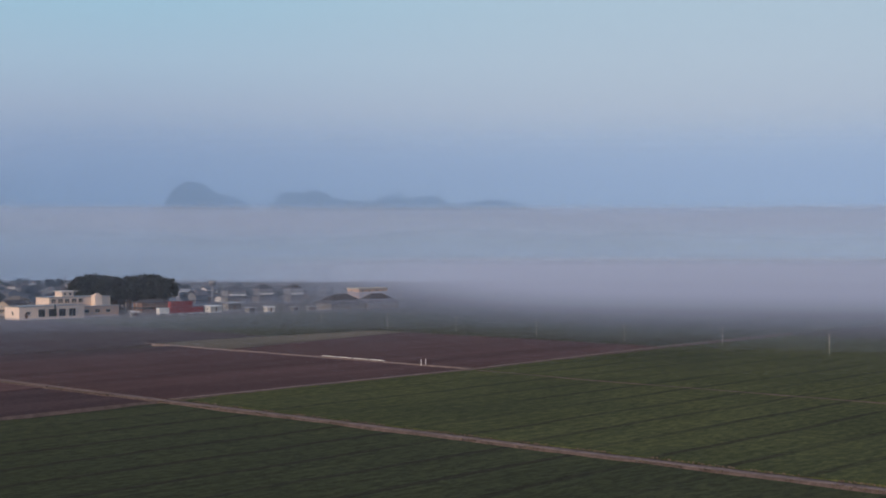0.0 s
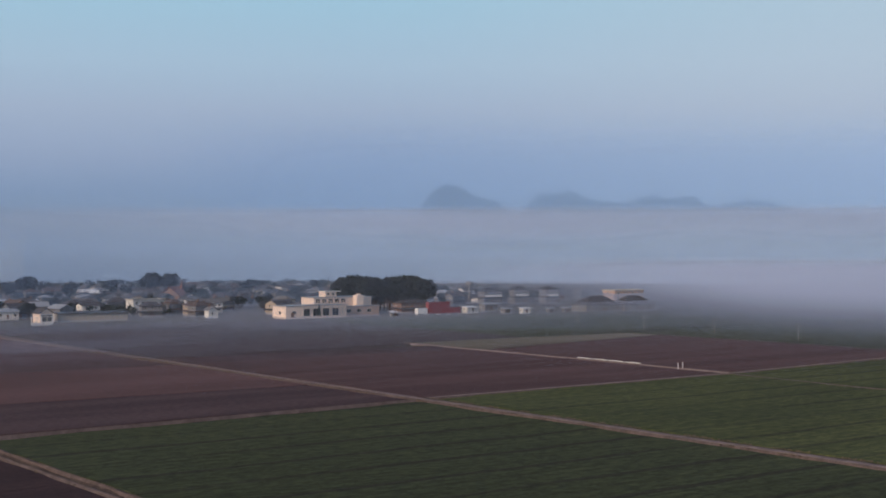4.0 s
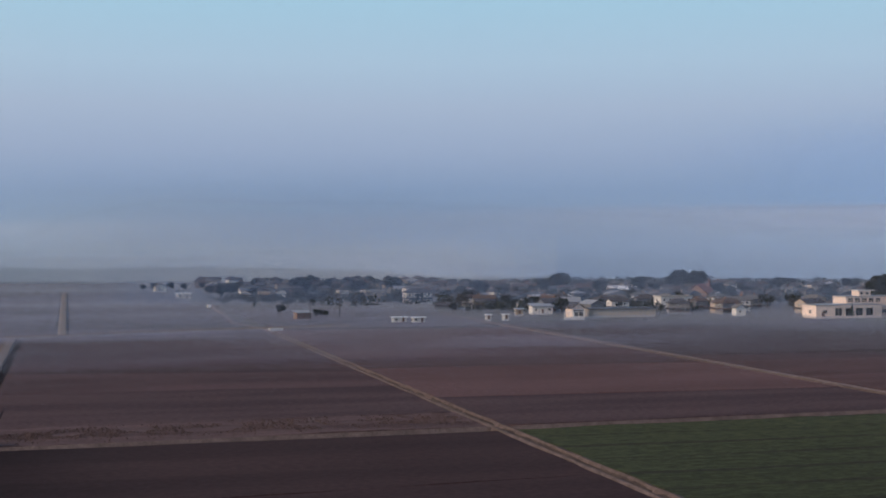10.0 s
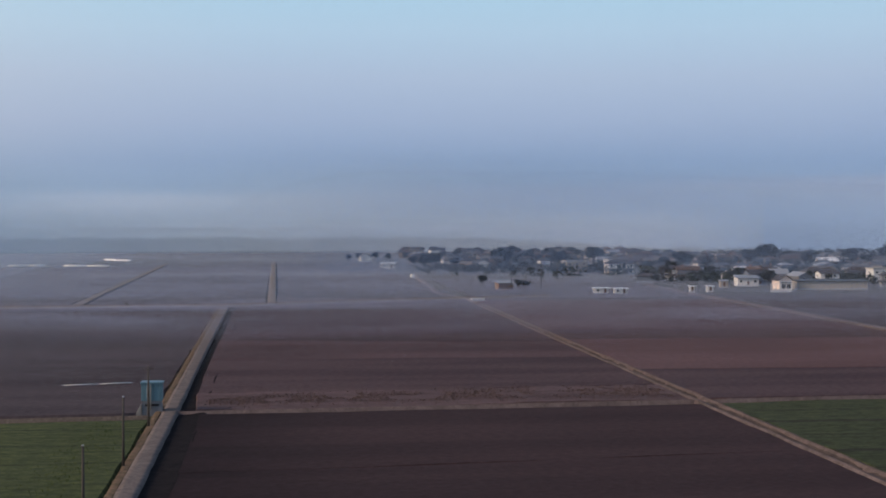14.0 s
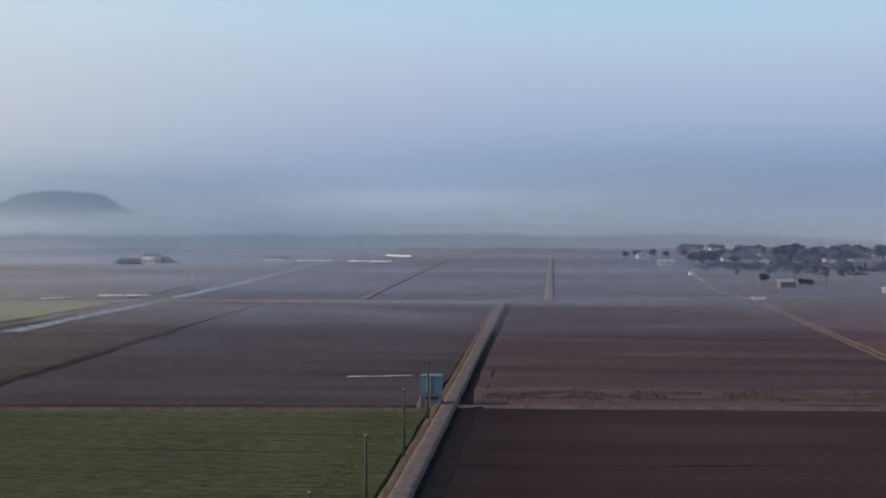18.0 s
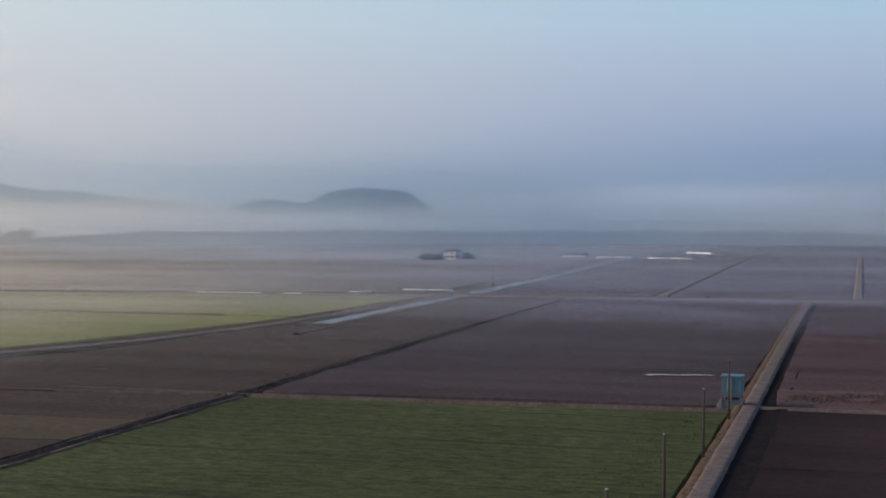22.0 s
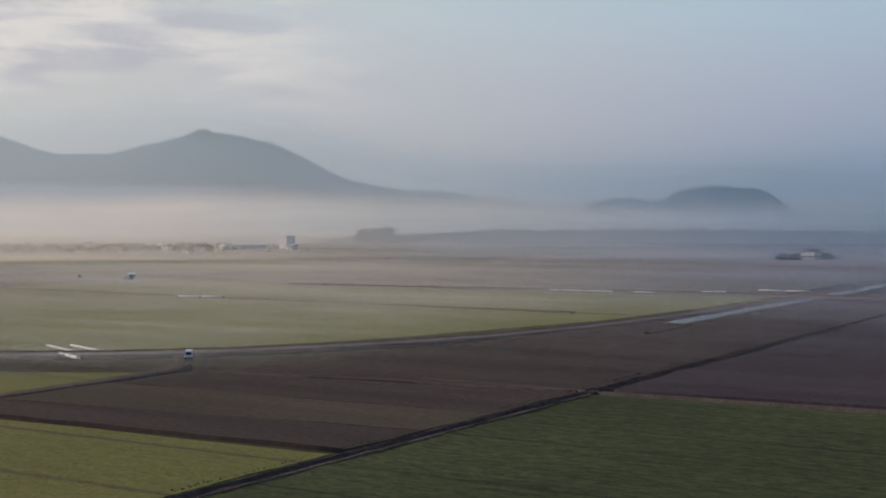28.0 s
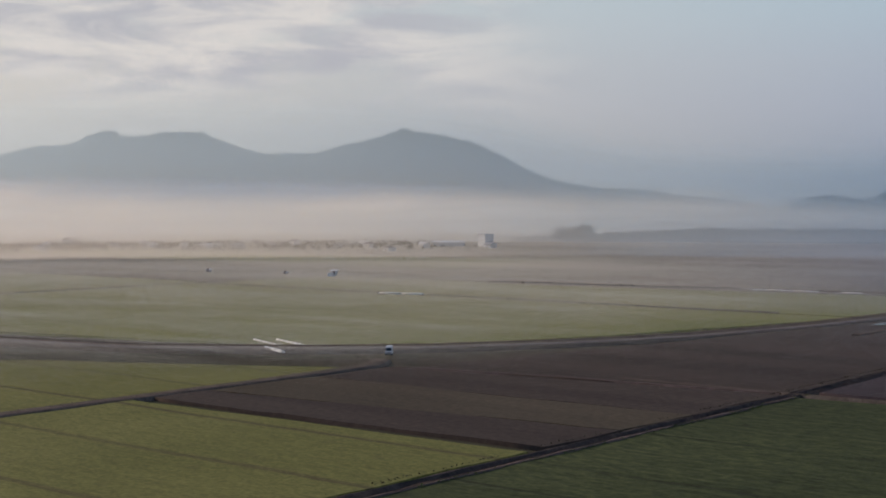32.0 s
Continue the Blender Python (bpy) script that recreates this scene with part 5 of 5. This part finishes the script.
# ---- barns, sheds and marked houses of the village ----
barn = house(225, 594, 9, 6.0, 4.0, 2.4, "gable", 90, CREAM, 0, "barn with a bright cream gable and an open porch painted dark", "barn", 1, False, 0, "barn", "", False)
# a dark panel paints the shade inside the open porch
part("opening", boxes("opening", DARK_SHEET, (-4.62, -4.51, -2.5, 2.5, 0.5, 3.4)), barn, "dark panel standing for shade in the doorway")
part("frame", boxes("frame", SHEET_WHITE, (-4.75, -4.63, -2.9, -2.6, 0, 3.8), (-4.75, -4.63, 2.6, 2.9, 0, 3.8), (-4.75, -4.63, -2.6, 2.6, 3.5, 3.8), (-4.75, -4.63, -2.6, 2.6, 0.1, 0.6)), barn, "white painted door frame")
shed = house(250, 601, 33, 7, 3.3, 0.5, "mono", -2, TAN_WALL, DARK_SHEET, "long low tan store with a dark sheet roof", "long_store", 1, False, 0, "store", "", True)
pen = thing("yard_frame", 219, 580, 0, "pale concrete yard frame before the barn", "fence")
for i in range(5):
    part("post", boxes("post", WALLS[0], (-4.6 + i * 2.3, -4.3 + i * 2.3, -0.15, 0.15, -0.8, 3.0)), pen)
part("rail", boxes("rail", WALLS[0], (-4.75, 5.05, -0.16, 0.16, 3.003, 3.3)), pen)
part("base", boxes("base", WALLS[0], (-4.75, 5.05, -0.3, -0.17, -0.8, 0.7)), pen)
V = "village house with pale walls and a dark tiled roof"
house(223, 636, 10.2, 7, 3.3, 1.2, "mono", -4, 0, SHEET_GREY, "low white yard building with a sheet roof", chimney=False)
house(260, 722, 21, 8, 4.2, 1.4, "mono", -2, 0, SHEET_WHITE, "long village store with a pale sheet roof", "village_store", 1, False, 4, "store")
house(332, 802, 11, 8, 5.8, 2.2, "gable", -4, 1, SHEET_WHITE, "house with a gleaming pale sheet roof", storeys=2)
house(220, 870, 18.8, 9, 5.6, 1.2, "hip", 6, 0, 2, "long pale two-storey house with a low grey roof", storeys=2)
house(248, 753, 6, 7, 4.0, 1.8, "gable", 86, 0, 0, V)
house(302, 655, 17.7, 8, 6.6, 0.6, "flat", 3, 0, CONCRETE, "white flat-roofed two-storey village building", storeys=2, chimney=False)
house(353, 708, 5, 7, 5.0, 2.6, "gable", 90, 0, 0, "narrow white-gabled house with a dark roof")
house(308, 594, 4.5, 5, 3.2, 1.9, "gable", 90, 0, 2, "small white house with a steep grey roof")
house(207, 622, 3.6, 3, 2.6, 0.4, "mono", -4, 1, SHEET_GREY, "small cream hut at the field edge", "hut", 1, False, 1, "hut")
house(419, 584, 17, 9, 4.6, 1.6, "hip", -6, 4, 0, "dark hall with a low hipped roof and twin chimneys", storeys=2)
for hx, hy, hw, hh, txt in ((525, 650, 12.5, 7.0, "two-storey house with a dark hipped roof and a pale balcony band"), (540, 641, 9.8, 8.0, "tall house with a pale balcony and a dark hipped roof"),
                            (556, 631, 9.2, 7.8, "tall house with a pale balcony and a dark hipped roof")):
    e = house(hx, hy, hw, 8, hh, 2.4, "hip", -8, 2, 0, txt, storeys=2, chimney=False)
    part("balcony", boxes("balcony", SHEET_WHITE, (-hw / 2 + 0.6, hw / 2 - 0.6, -5.3, -4.1, hh * 0.55, hh * 0.55 + 1.1)), e, "pale balcony front")
house(503, 533, 22, 14, 3.2, 4.6, "hip", -8, 2, 0, "broad dark-roofed barn in the mist", "barn", 1, False, 3, "barn")
house(524, 527, 20, 13, 3.2, 4.6, "hip", -8, 2, 0, "broad dark-roofed barn in the mist", "barn", 1, False, 3, "barn")
house(565, 576, 21, 11, 8.6, 0.5, "flat", -6, 3, CONCRETE, "tall block with a cream lit wall and a flat roof", "block", 3, False, 4, "building")
house(173, 789, 12.6, 8, 6.4, 0.6, "flat", 4, 1, CONCRETE, "cream flat-roofed two-storey house", storeys=2, chimney=False)
house(197, 780, 15.8, 8, 5.6, 2.4, "hip", 4, 0, 0, "wide white house with a dark hipped roof", storeys=2)
house(64, 1018, 10.5, 8, 3.6, 2.4, "gable", 95, 0, 2, "white farmhouse standing apart")
house(70, 880, 9, 5, 2.8, 0.5, "mono", 0, 0, SHEET_WHITE, "low white shed beside the village track", "shed_house", 1, False, 2, "shed")
house(129, 860, 5.2, 6, 4.0, 1.6, "gable", 92, 0, 0, V)
house(-263, 879, 10, 8, 5.4, 2.0, "hip", -17, 0, 0, "white two-storey farmhouse among dark trees", storeys=2)
house(-488, 1205, 46, 14, 5.0, 2.4, "gable", 22, 2, SHEET_GREY, "long grey farm hall in haze", "farm_hall", 1, False, 0, "barn", "")
house(-694, 884, 9, 9, 10.5, 0.5, "flat", -12, SHEET_WHITE, SHEET_WHITE, "white cube-shaped tower block in haze", "tower_block", 1, False, 0, "building", "")
house(-722, 870, 26, 10, 4.0, 1.0, "mono", 40, 0, SHEET_WHITE, "long low pale hall in haze", "hall", 1, False, 0, "barn", "")
rc = random.Random(5)
for wx, wy in [(-1016, 706), (-883, 590), (-914, 678), (-888, 697), (-844, 693), (-830, 704), (-799, 709), (-811, 755), (-769, 787), (-748, 803), (-678, 749), (-713, 829), (-672, 862), (-950, 640), (-860, 740), (-780, 830), (-930, 720), (-820, 790)]:
    house(wx, wy, rc.uniform(6, 10), rc.uniform(5, 7), rc.uniform(3.0, 5.0), 1.4, rc.choice(["gable", "hip"]), -18 + rc.uniform(-14, 14), SHEET_WHITE, rc.choice([2, SHEET_GREY, SHEET_WHITE]),
          "pale house of the far hamlet in haze", group="houses of the far hamlet")

# church with a small spire
ch = thing("church", 364, 750, 30, "small red-roofed church with a pointed spire", "church")
part("wall", wall_mesh("gable", 9, 14, 5, 5.0, WALLS[4]), ch)
part("roof", roof_mesh("gable", 9, 14, 5, 5.4, ROOFS[3]), ch)
part("spire", mesh_of("spire", [(-0.9, -6.4, 9), (0.9, -6.4, 9), (0.9, -4.6, 9), (-0.9, -4.6, 9), (0, -5.5, 14.6)], [(0, 1, 4), (1, 2, 4), (2, 3, 4), (3, 0, 4), (0, 3, 2, 1)], ROOFS[3]), ch)
part("door", boxes("door", DOORWOOD, (-0.9, 0.9, -7.1, -6.98, 0, 2.8)), ch)
for s in (-2.6, 2.6):
    window(ch, s, -7, 2.2, 1.1, 2.2, 0)

# water tower
wt = thing("water_tower", 514, 656, 0, "slim grey water tower with a round tank", "water tower")
part("shaft", tube("shaft", WALLS[2], [(0, 0, -0.5), (0, 0, 10.2)], [0.9, 0.7], 12), wt)
part("tank", tube("tank", WALLS[2], [(0, 0, 10.0), (0, 0, 10.8), (0, 0, 12.6), (0, 0, 13.4)], [0.8, 2.6, 2.6, 0.4], 16), wt)


# containers, low stores and trailers
def container(x, y, rot, L, mat, label, z=0.0):
    e = thing("container", x, y, rot, label, "container", "containers by the yard", z)
    part("body", boxes("body", mat, (-L / 2, L / 2, -1.2, 1.2, 0.25, 2.85)), e)
    for i in range(int(L / 0.6)):
        px = -L / 2 + 0.3 + i * 0.6
        part("rib", boxes("rib", mat, (px - 0.13, px + 0.13, -1.25, -1.2, 0.3, 2.8)), e)
    part("frame", boxes("frame", mat, (-L / 2 - 0.04, L / 2 + 0.04, -1.26, 1.24, 2.853, 2.95), (-L / 2 - 0.04, L / 2 + 0.04, -1.26, 1.24, 0.1, 0.247)), e)
    d = 0.9 if z == 0.0 else 0.0
    part("block", boxes("block", CONCRETE, (-L / 2, -L / 2 + 0.5, -1.1, 1.1, -d, 0.1), (L / 2 - 0.5, L / 2, -1.1, 1.1, -d, 0.1)), e)


for i in range(3):
    container(412.5 + 6.75 * i, 556.5, 0, 6.6, RED_PAINT, "red ribbed steel container in a row by the yard")
    if i != 2:
        container(412.5 + 6.75 * i, 556.5, 0, 6.6, RED_PAINT, "red ribbed steel container stacked on another", 2.955)
container(405.4, 556.5, 0, 6.0, SHEET_WHITE, "white ribbed steel container by the yard")
for cx, cy, L, W, H, wl, txt in [(441, 562, 7.9, 4, 2.4, 0, "low white store at the edge of the yard"), (461, 572, 8.4, 5, 3.2, 2, "low grey store behind the yard"),
                                 (449, 543, 4.2, 3, 1.9, 2, "small grey hut at the edge of the yard"), (457, 537, 5.0, 3, 2.2, 0, "low white store at the edge of the yard"),
                                 (472, 535, 3.0, 2.4, 1.7, 5, "small bluish-grey hut beside the yard"), (480, 531, 4.0, 2.6, 1.9, 2, "small grey hut at the edge of the yard"),
                                 (527, 523, 8, 4, 2.6, 2, "low grey store in the mist"), (386, 553, 2.6, 2.2, 1.7, 0, "small white hut beside the yard"), (381, 545, 3.0, 2.2, 1.5, 5, "small bluish-grey hut beside the yard")]:
    house(cx, cy, L, W, H, 0.4, "mono", (cx * 7) % 24 - 12, wl, SHEET_GREY if wl else SHEET_WHITE, txt, "low_store", 1, False, 1, "store", "low stores of the yard")
for cx, cy, L in [(137, 574, 6.3), (144.5, 570, 5.5), (180, 584, 2.0), (188.5, 585, 2.6)]:
    house(cx, cy, L, 2.4, 2.0, 0.2, "mono", 0, 0, SHEET_WHITE, "grey-white site cabin in the field before the village", "site_cabin", 1, False, max(1, int(L / 2.4)), "cabin", "cabins before the village")
tk = thing("low_tank", 77, 527, 10, "low pale concrete trough beside the track", "trough")
part("basin", boxes("basin", WALLS[0], (-2.6, 2.6, -0.9, -0.7, -0.8, 1.0), (-2.6, 2.6, 0.7, 0.9, -0.8, 1.0), (-2.6, -2.4, -0.7, 0.7, -0.8, 1.0), (2.4, 2.6, -0.7, 0.7, -0.8, 1.0)), tk)
part("floor", boxes("floor", CONCRETE, (-2.4, 2.4, -0.7, 0.7, -0.8, 0.5)), tk)
house(101, 610, 6.8, 5, 2.8, 0.9, "mono", 10, 4, SHEET_GREY, "dark brick field shed", "brick_shed", 1, False, 1, "shed", "")
for px in (274.2, 276.0):
    e = thing("marker_post", px, 258.5, 0, "short white marker post at a path", "post", "marker posts")
    part("post", tube("post", WALLS[0], [(0, 0, -0.8), (0, 0, 1.7)], [0.12, 0.10], 8), e)
    part("cap", boxes("cap", RED_PAINT, (-0.13, 0.13, -0.13, 0.13, 1.7, 1.8)), e)

# ---- the rest of the village: houses in loose rows, trees between ----
rv = random.Random(42)
taken = [(o.location.x, o.location.y) for o in scene.objects if o.parent is None and o.name.startswith(("house", "barn", "public", "long_store", "church", "village", "block"))]


def free(x, y, d):
    return all((x - a) ** 2 + (y - b) ** 2 > d * d for a, b in taken)


def inside(x, y):
    front = 560 + max(0, 200 - x) * 1.55 + max(0, x - 420) * 0.35
    if x < 0.272 * y:                               # bare ground and scrub lie before this end
        return 850 < y < 1200 and x > 95
    return front + 46 < y < 1230 - 0.45 * x and 95 < x < 660


LOOKS = [("two-tiered village house with white walls and dark glazed tiles", 0, 0), ("village house with cream walls and a dark tiled roof", 1, 0), ("grey village house with a dark tiled roof", 2, 0),
         ("village house with grey walls and a brown roof", 2, 1), ("village house with weathered brown walls and a dark roof", 4, 0), ("village house with bluish-grey walls and a grey roof", 5, 2),
         ("white village house with a grey tiled roof", 0, 2), ("small grey village house with a gleaming sheet roof", 2, SHEET_GREY), ("village house with bluish-grey walls and a dark roof", 5, 0), ("cream village house with a brown tiled roof", 1, 1)]
made = 0
for _ in range(4000):
    if made >= 290:
        break
    x, y = rv.uniform(95, 640), rv.uniform(580, 1200)
    if not inside(x, y) or not free(x, y, 10.8):
        continue
    taken.append((x, y))
    lab, wl, rf = LOOKS[rv.choice([0, 1, 2, 2, 3, 3, 4, 4, 5, 5, 6, 7, 8, 8, 9])]
    st = rv.choice([1, 2, 2])
    house(x, y, rv.uniform(7, 12), rv.uniform(6, 8.5), 2.3 * st + 0.2, rv.uniform(1.5, 2.4), rv.choice(["gable", "hip", "hip"]), rv.choice([0, 90, 180]) + rv.uniform(-14, 14), wl, rf, lab, storeys=st)
    made += 1
made = 0
for _ in range(9000):
    if made >= 210:
        break
    x, y = rv.uniform(85, 650), rv.uniform(570, 1250)
    if not inside(x, y) or not free(x, y, 6.5):
        continue
    taken.append((x, y))
    s = rv.uniform(0.55, 1.0)
    tree(rv.choice(["broad", "broad", "dull"]), x, y, s, made, "", s * rv.uniform(0.9, 1.15))
    made += 1
for i in range(66):
    x, y = rv.uniform(-25, 25), rv.uniform(-10, 10)
    c, s_ = math.cos(radians(32)), math.sin(radians(32))
    q = rv.uniform(0.88, 1.08)
    tree("broad", 415 + 0.9 * x * c + y * s_, 602 - 0.9 * x * s_ + y * c, q * 1.6, i, "tall dark tree in a dense grove", q * rv.uniform(1.75, 2.15))
for x, y, s in [(425, 912, 1.9), (436, 905, 1.7), (418, 900, 1.6), (446, 925, 1.8), (300, 850, 1.4), (330, 900, 1.5), (250, 830, 1.3), (210, 900, 1.5), (180, 870, 1.3), (380, 880, 1.4), (470, 850, 1.4), (350, 960, 1.6), (150, 930, 1.4)]:
    tree("broad", x, y, s, int(x), "tall dark tree above the village roofs")
for x, y, s in [(108, 612, 0.5), (110, 606, 0.5), (96, 640, 0.6),
                (60, 1022, 0.7), (72, 1024, 0.8), (52, 1012, 0.6), (80, 1006, 0.7), (92, 870, 0.8), (98, 880, 0.9), (88, 900, 0.8), (104, 905, 0.9)]:
    tree("broad", x, y, s, int(abs(x)), "dark tree standing by a farm")
for x, y in [(-114, 503), (-87, 506), (-69, 509), (-55, 511), (-346, 466), (-342, 470), (-337, 473), (-305, 478), (-301, 480), (9, 930), (14, 932), (-152, 570), (-6, 960), (20, 640)]:
    tree("bush", x, y, 0.45, 0)


# ---- far woods and hedges ----
def woods(name, az0, az1, r0, r1, count, h, label, seed, mat=None):
    rnd = random.Random(seed)
    vs, fs = [], []
    for i in range(count):
        a = radians(az0 + (az1 - az0) * (i + rnd.random()) / count)
        r = rnd.uniform(r0, r1)
        cx, cy = -r * math.sin(a), r * math.cos(a)
        t = (i + 0.5) / count
        hh = h * rnd.uniform(0.8, 1.12) * min(1.0, 0.3 + 5.0 * min(t, 1 - t)) * (1 + 0.22 * noise.noise((cx * 0.03, cy * 0.03, seed)))
        w = hh * rnd.uniform(0.45, 0.75)
        for _ in range(34):
            f = rnd.random() ** 1.2
            p = Vector((cx + rnd.gauss(0, w * (0.62 - 0.3 * f)), cy + rnd.gauss(0, w * 0.4), hh * (0.03 + 0.92 * f)))
            q = hh * rnd.uniform(0.10, 0.20)
            u = Vector((rnd.gauss(0, 1), rnd.gauss(0, 1), rnd.gauss(0, 0.5))).normalized() * q
            k = Vector((rnd.gauss(0, 0.3), rnd.gauss(0, 0.3), 1)).normalized() * q * 0.8
            n = len(vs)
            vs += [p - u, p - k, p + u, p + k]
            fs += [(n, n + 1, n + 2, n + 3)]
        n = len(vs)
        vs += [(cx - 0.3, cy, -1.0), (cx + 0.3, cy, -1.0), (cx + 0.1, cy, hh * 0.7), (cx - 0.1, cy, hh * 0.7)]
        fs += [(n, n + 1, n + 2, n + 3)]
    return tagged(new(name, mesh_of(name, vs, fs, mat or LEAF_DARK)), label, "woodland", "", "stuff")


woods("farm_trees", 15.6, 18.2, 922, 938, 34, 4.0, "dark trees and bushes sheltering a farmhouse", 21)
woods("farm_hedge", 16.95, 18.0, 900, 908, 14, 3.0, "low dark bushes before a farmhouse", 22)
woods("canal_scrub", 10.9, 12.2, 985, 1000, 14, 2.6, "low dark scrub beside the canal", 23)
woods("far_woods", -16, 37, 1272, 1338, 1250, 12.4, "long dark belt of woodland across the far plain", 1)
woods("hedge_row", 15.5, 20.0, 1252, 1262, 70, 6.5, "low dark hedgerow on the far plain", 2, LEAF_DULL)
woods("wood_strip", -0.9, 3.5, 1252, 1268, 90, 7.5, "strip of dark trees on the far plain", 3)
woods("east_woods", -60, -38, 1020, 1120, 420, 4.5, "misty tree line behind the eastern fields", 4)
woods("village_woods", -36, -7, 1130, 1330, 520, 4.6, "trees behind the village roofs", 5)
woods("hamlet_trees", 38, 62, 1040, 1290, 420, 4, "hazy trees of the far hamlet", 8)
woods("village_trees", -33, -6, 735, 1080, 300, 6.0, "dark trees crowding between the village houses", 9)
woods("garden_trees", -27, -15.5, 690, 810, 300, 4.6, "low trees and hedges in the village gardens", 10)
woods("field_side_scrub", -15, -5.5, 800, 900, 190, 3.6, "brown scrub and trees at the edge of the village", 12, LEAF_DULL)
woods("distant_copse", 33.6, 35.4, 1285, 1330, 26, 14.5, "taller copse above the far woods", 6)
woods("distant_clump", 21.0, 21.6, 1290, 1320, 9, 16, "rounded tree clump above the far woods", 7)


# ---- grass along the tracks, weeds on the banks, clods ----
def tufts(name, line, width, count, h, mat, label, seed, z=0.1):
    rnd = random.Random(seed)
    P = [Vector(p) for p in line]
    seg = [(a, b, (b - a).length) for a, b in zip(P, P[1:])]
    tot = sum(s[2] for s in seg)
    vs, fs = [], []
    for _ in range(count):
        d = rnd.uniform(0, tot)
        for a, b, L in seg:
            if d <= L:
                break
            d -= L
        t = (b - a) / L
        p = a + t * d + Vector((t.y, -t.x)) * rnd.gauss(0, width * 0.5)
        if noise.noise((p.x * 0.13, p.y * 0.13, seed)) < -0.12:
            continue
        hh = h * rnd.uniform(0.4, 1.3)
        for _ in range(3):
            an = rnd.uniform(0, math.pi)
            u = Vector((math.cos(an), math.sin(an))) * hh * rnd.uniform(0.35, 0.7)
            lx, ly = rnd.gauss(0, hh * 0.3), rnd.gauss(0, hh * 0.3)
            n = len(vs)
            vs += [(p.x - u.x, p.y - u.y, z), (p.x + u.x, p.y + u.y, z), (p.x + u.x * 0.6 + lx, p.y + u.y * 0.6 + ly, z + hh), (p.x - u.x * 0.6 + lx, p.y - u.y * 0.6 + ly, z + hh * 0.8)]
            fs.append((n, n + 1, n + 2, n + 3))
    return tagged(new(name, mesh_of(name, vs, fs, mat)), label, "grass", "", "stuff")


tufts("verge_grass", [(-19.5, 60), (-19.5, 160), (-19.7, 222)], 0.5, 700, 0.14, GRASS_DRY, "dry yellow grass along the grey track", 11)
tufts("verge_grass", [(-19.9, 234), (-20.4, 330), (-20.9, 510)], 0.6, 700, 0.16, GRASS_DRY, "dry yellow grass along the grey track", 12)
tufts("verge_grass", [(72.1, 50), (72.6, 530)], 0.4, 1200, 0.14, GRASS_DRY, "dry yellow grass along a narrow track", 13)
tufts("verge_grass", [(171.6, 40), (172.5, 520)], 0.7, 1800, 0.22, GRASS_DRY, "dry grass along an earth track", 15)
tufts("verge_grass", [(175.6, 40), (176, 240)], 0.6, 900, 0.22, GRASS_DRY, "dry grass along an earth track", 16)
tufts("bank_weeds", [(-106.8, 60), (-106.8, 370)], 0.5, 800, 0.15, GRASS_DARK, "dark weeds on the banks of a ditch", 17, 0.3)
tufts("bank_weeds", [(-102.6, 60), (-102.2, 220)], 0.8, 900, 0.14, GRASS_GREEN, "green weeds at the edge of a field", 18, 0.1)
tufts("bank_weeds", [(-190, 60), (-190.4, 205)], 0.8, 700, 0.12, GRASS_DRY, "dry weeds beside a muddy track", 19)
tufts("bank_weeds", [(-332, 178), (-257, 199), (-224, 222), (-206, 241), (-187, 272), (-174, 305), (-165, 352), (-159.5, 406), (-155.5, 480)], 1.8, 1600, 0.15, GRASS_DARK, "dark dry weeds on the long earth bank", 20, 0.6)
tufts("field_weeds", [(-26, 70), (-26, 218)], 5.0, 3000, 0.12, GRASS_GREEN, "lush green tufts along the field edge", 21)
tufts("clods", [(-12, 243), (71, 246.5)], 9, 6000, 0.17, CLOD, "turned clods and straw on a rough strip", 22, 0.1)
tufts("verge_grass", [(178, 236), (274, 238), (384, 247)], 0.8, 900, 0.14, GRASS_GREEN, "green grass along a field edge", 23)
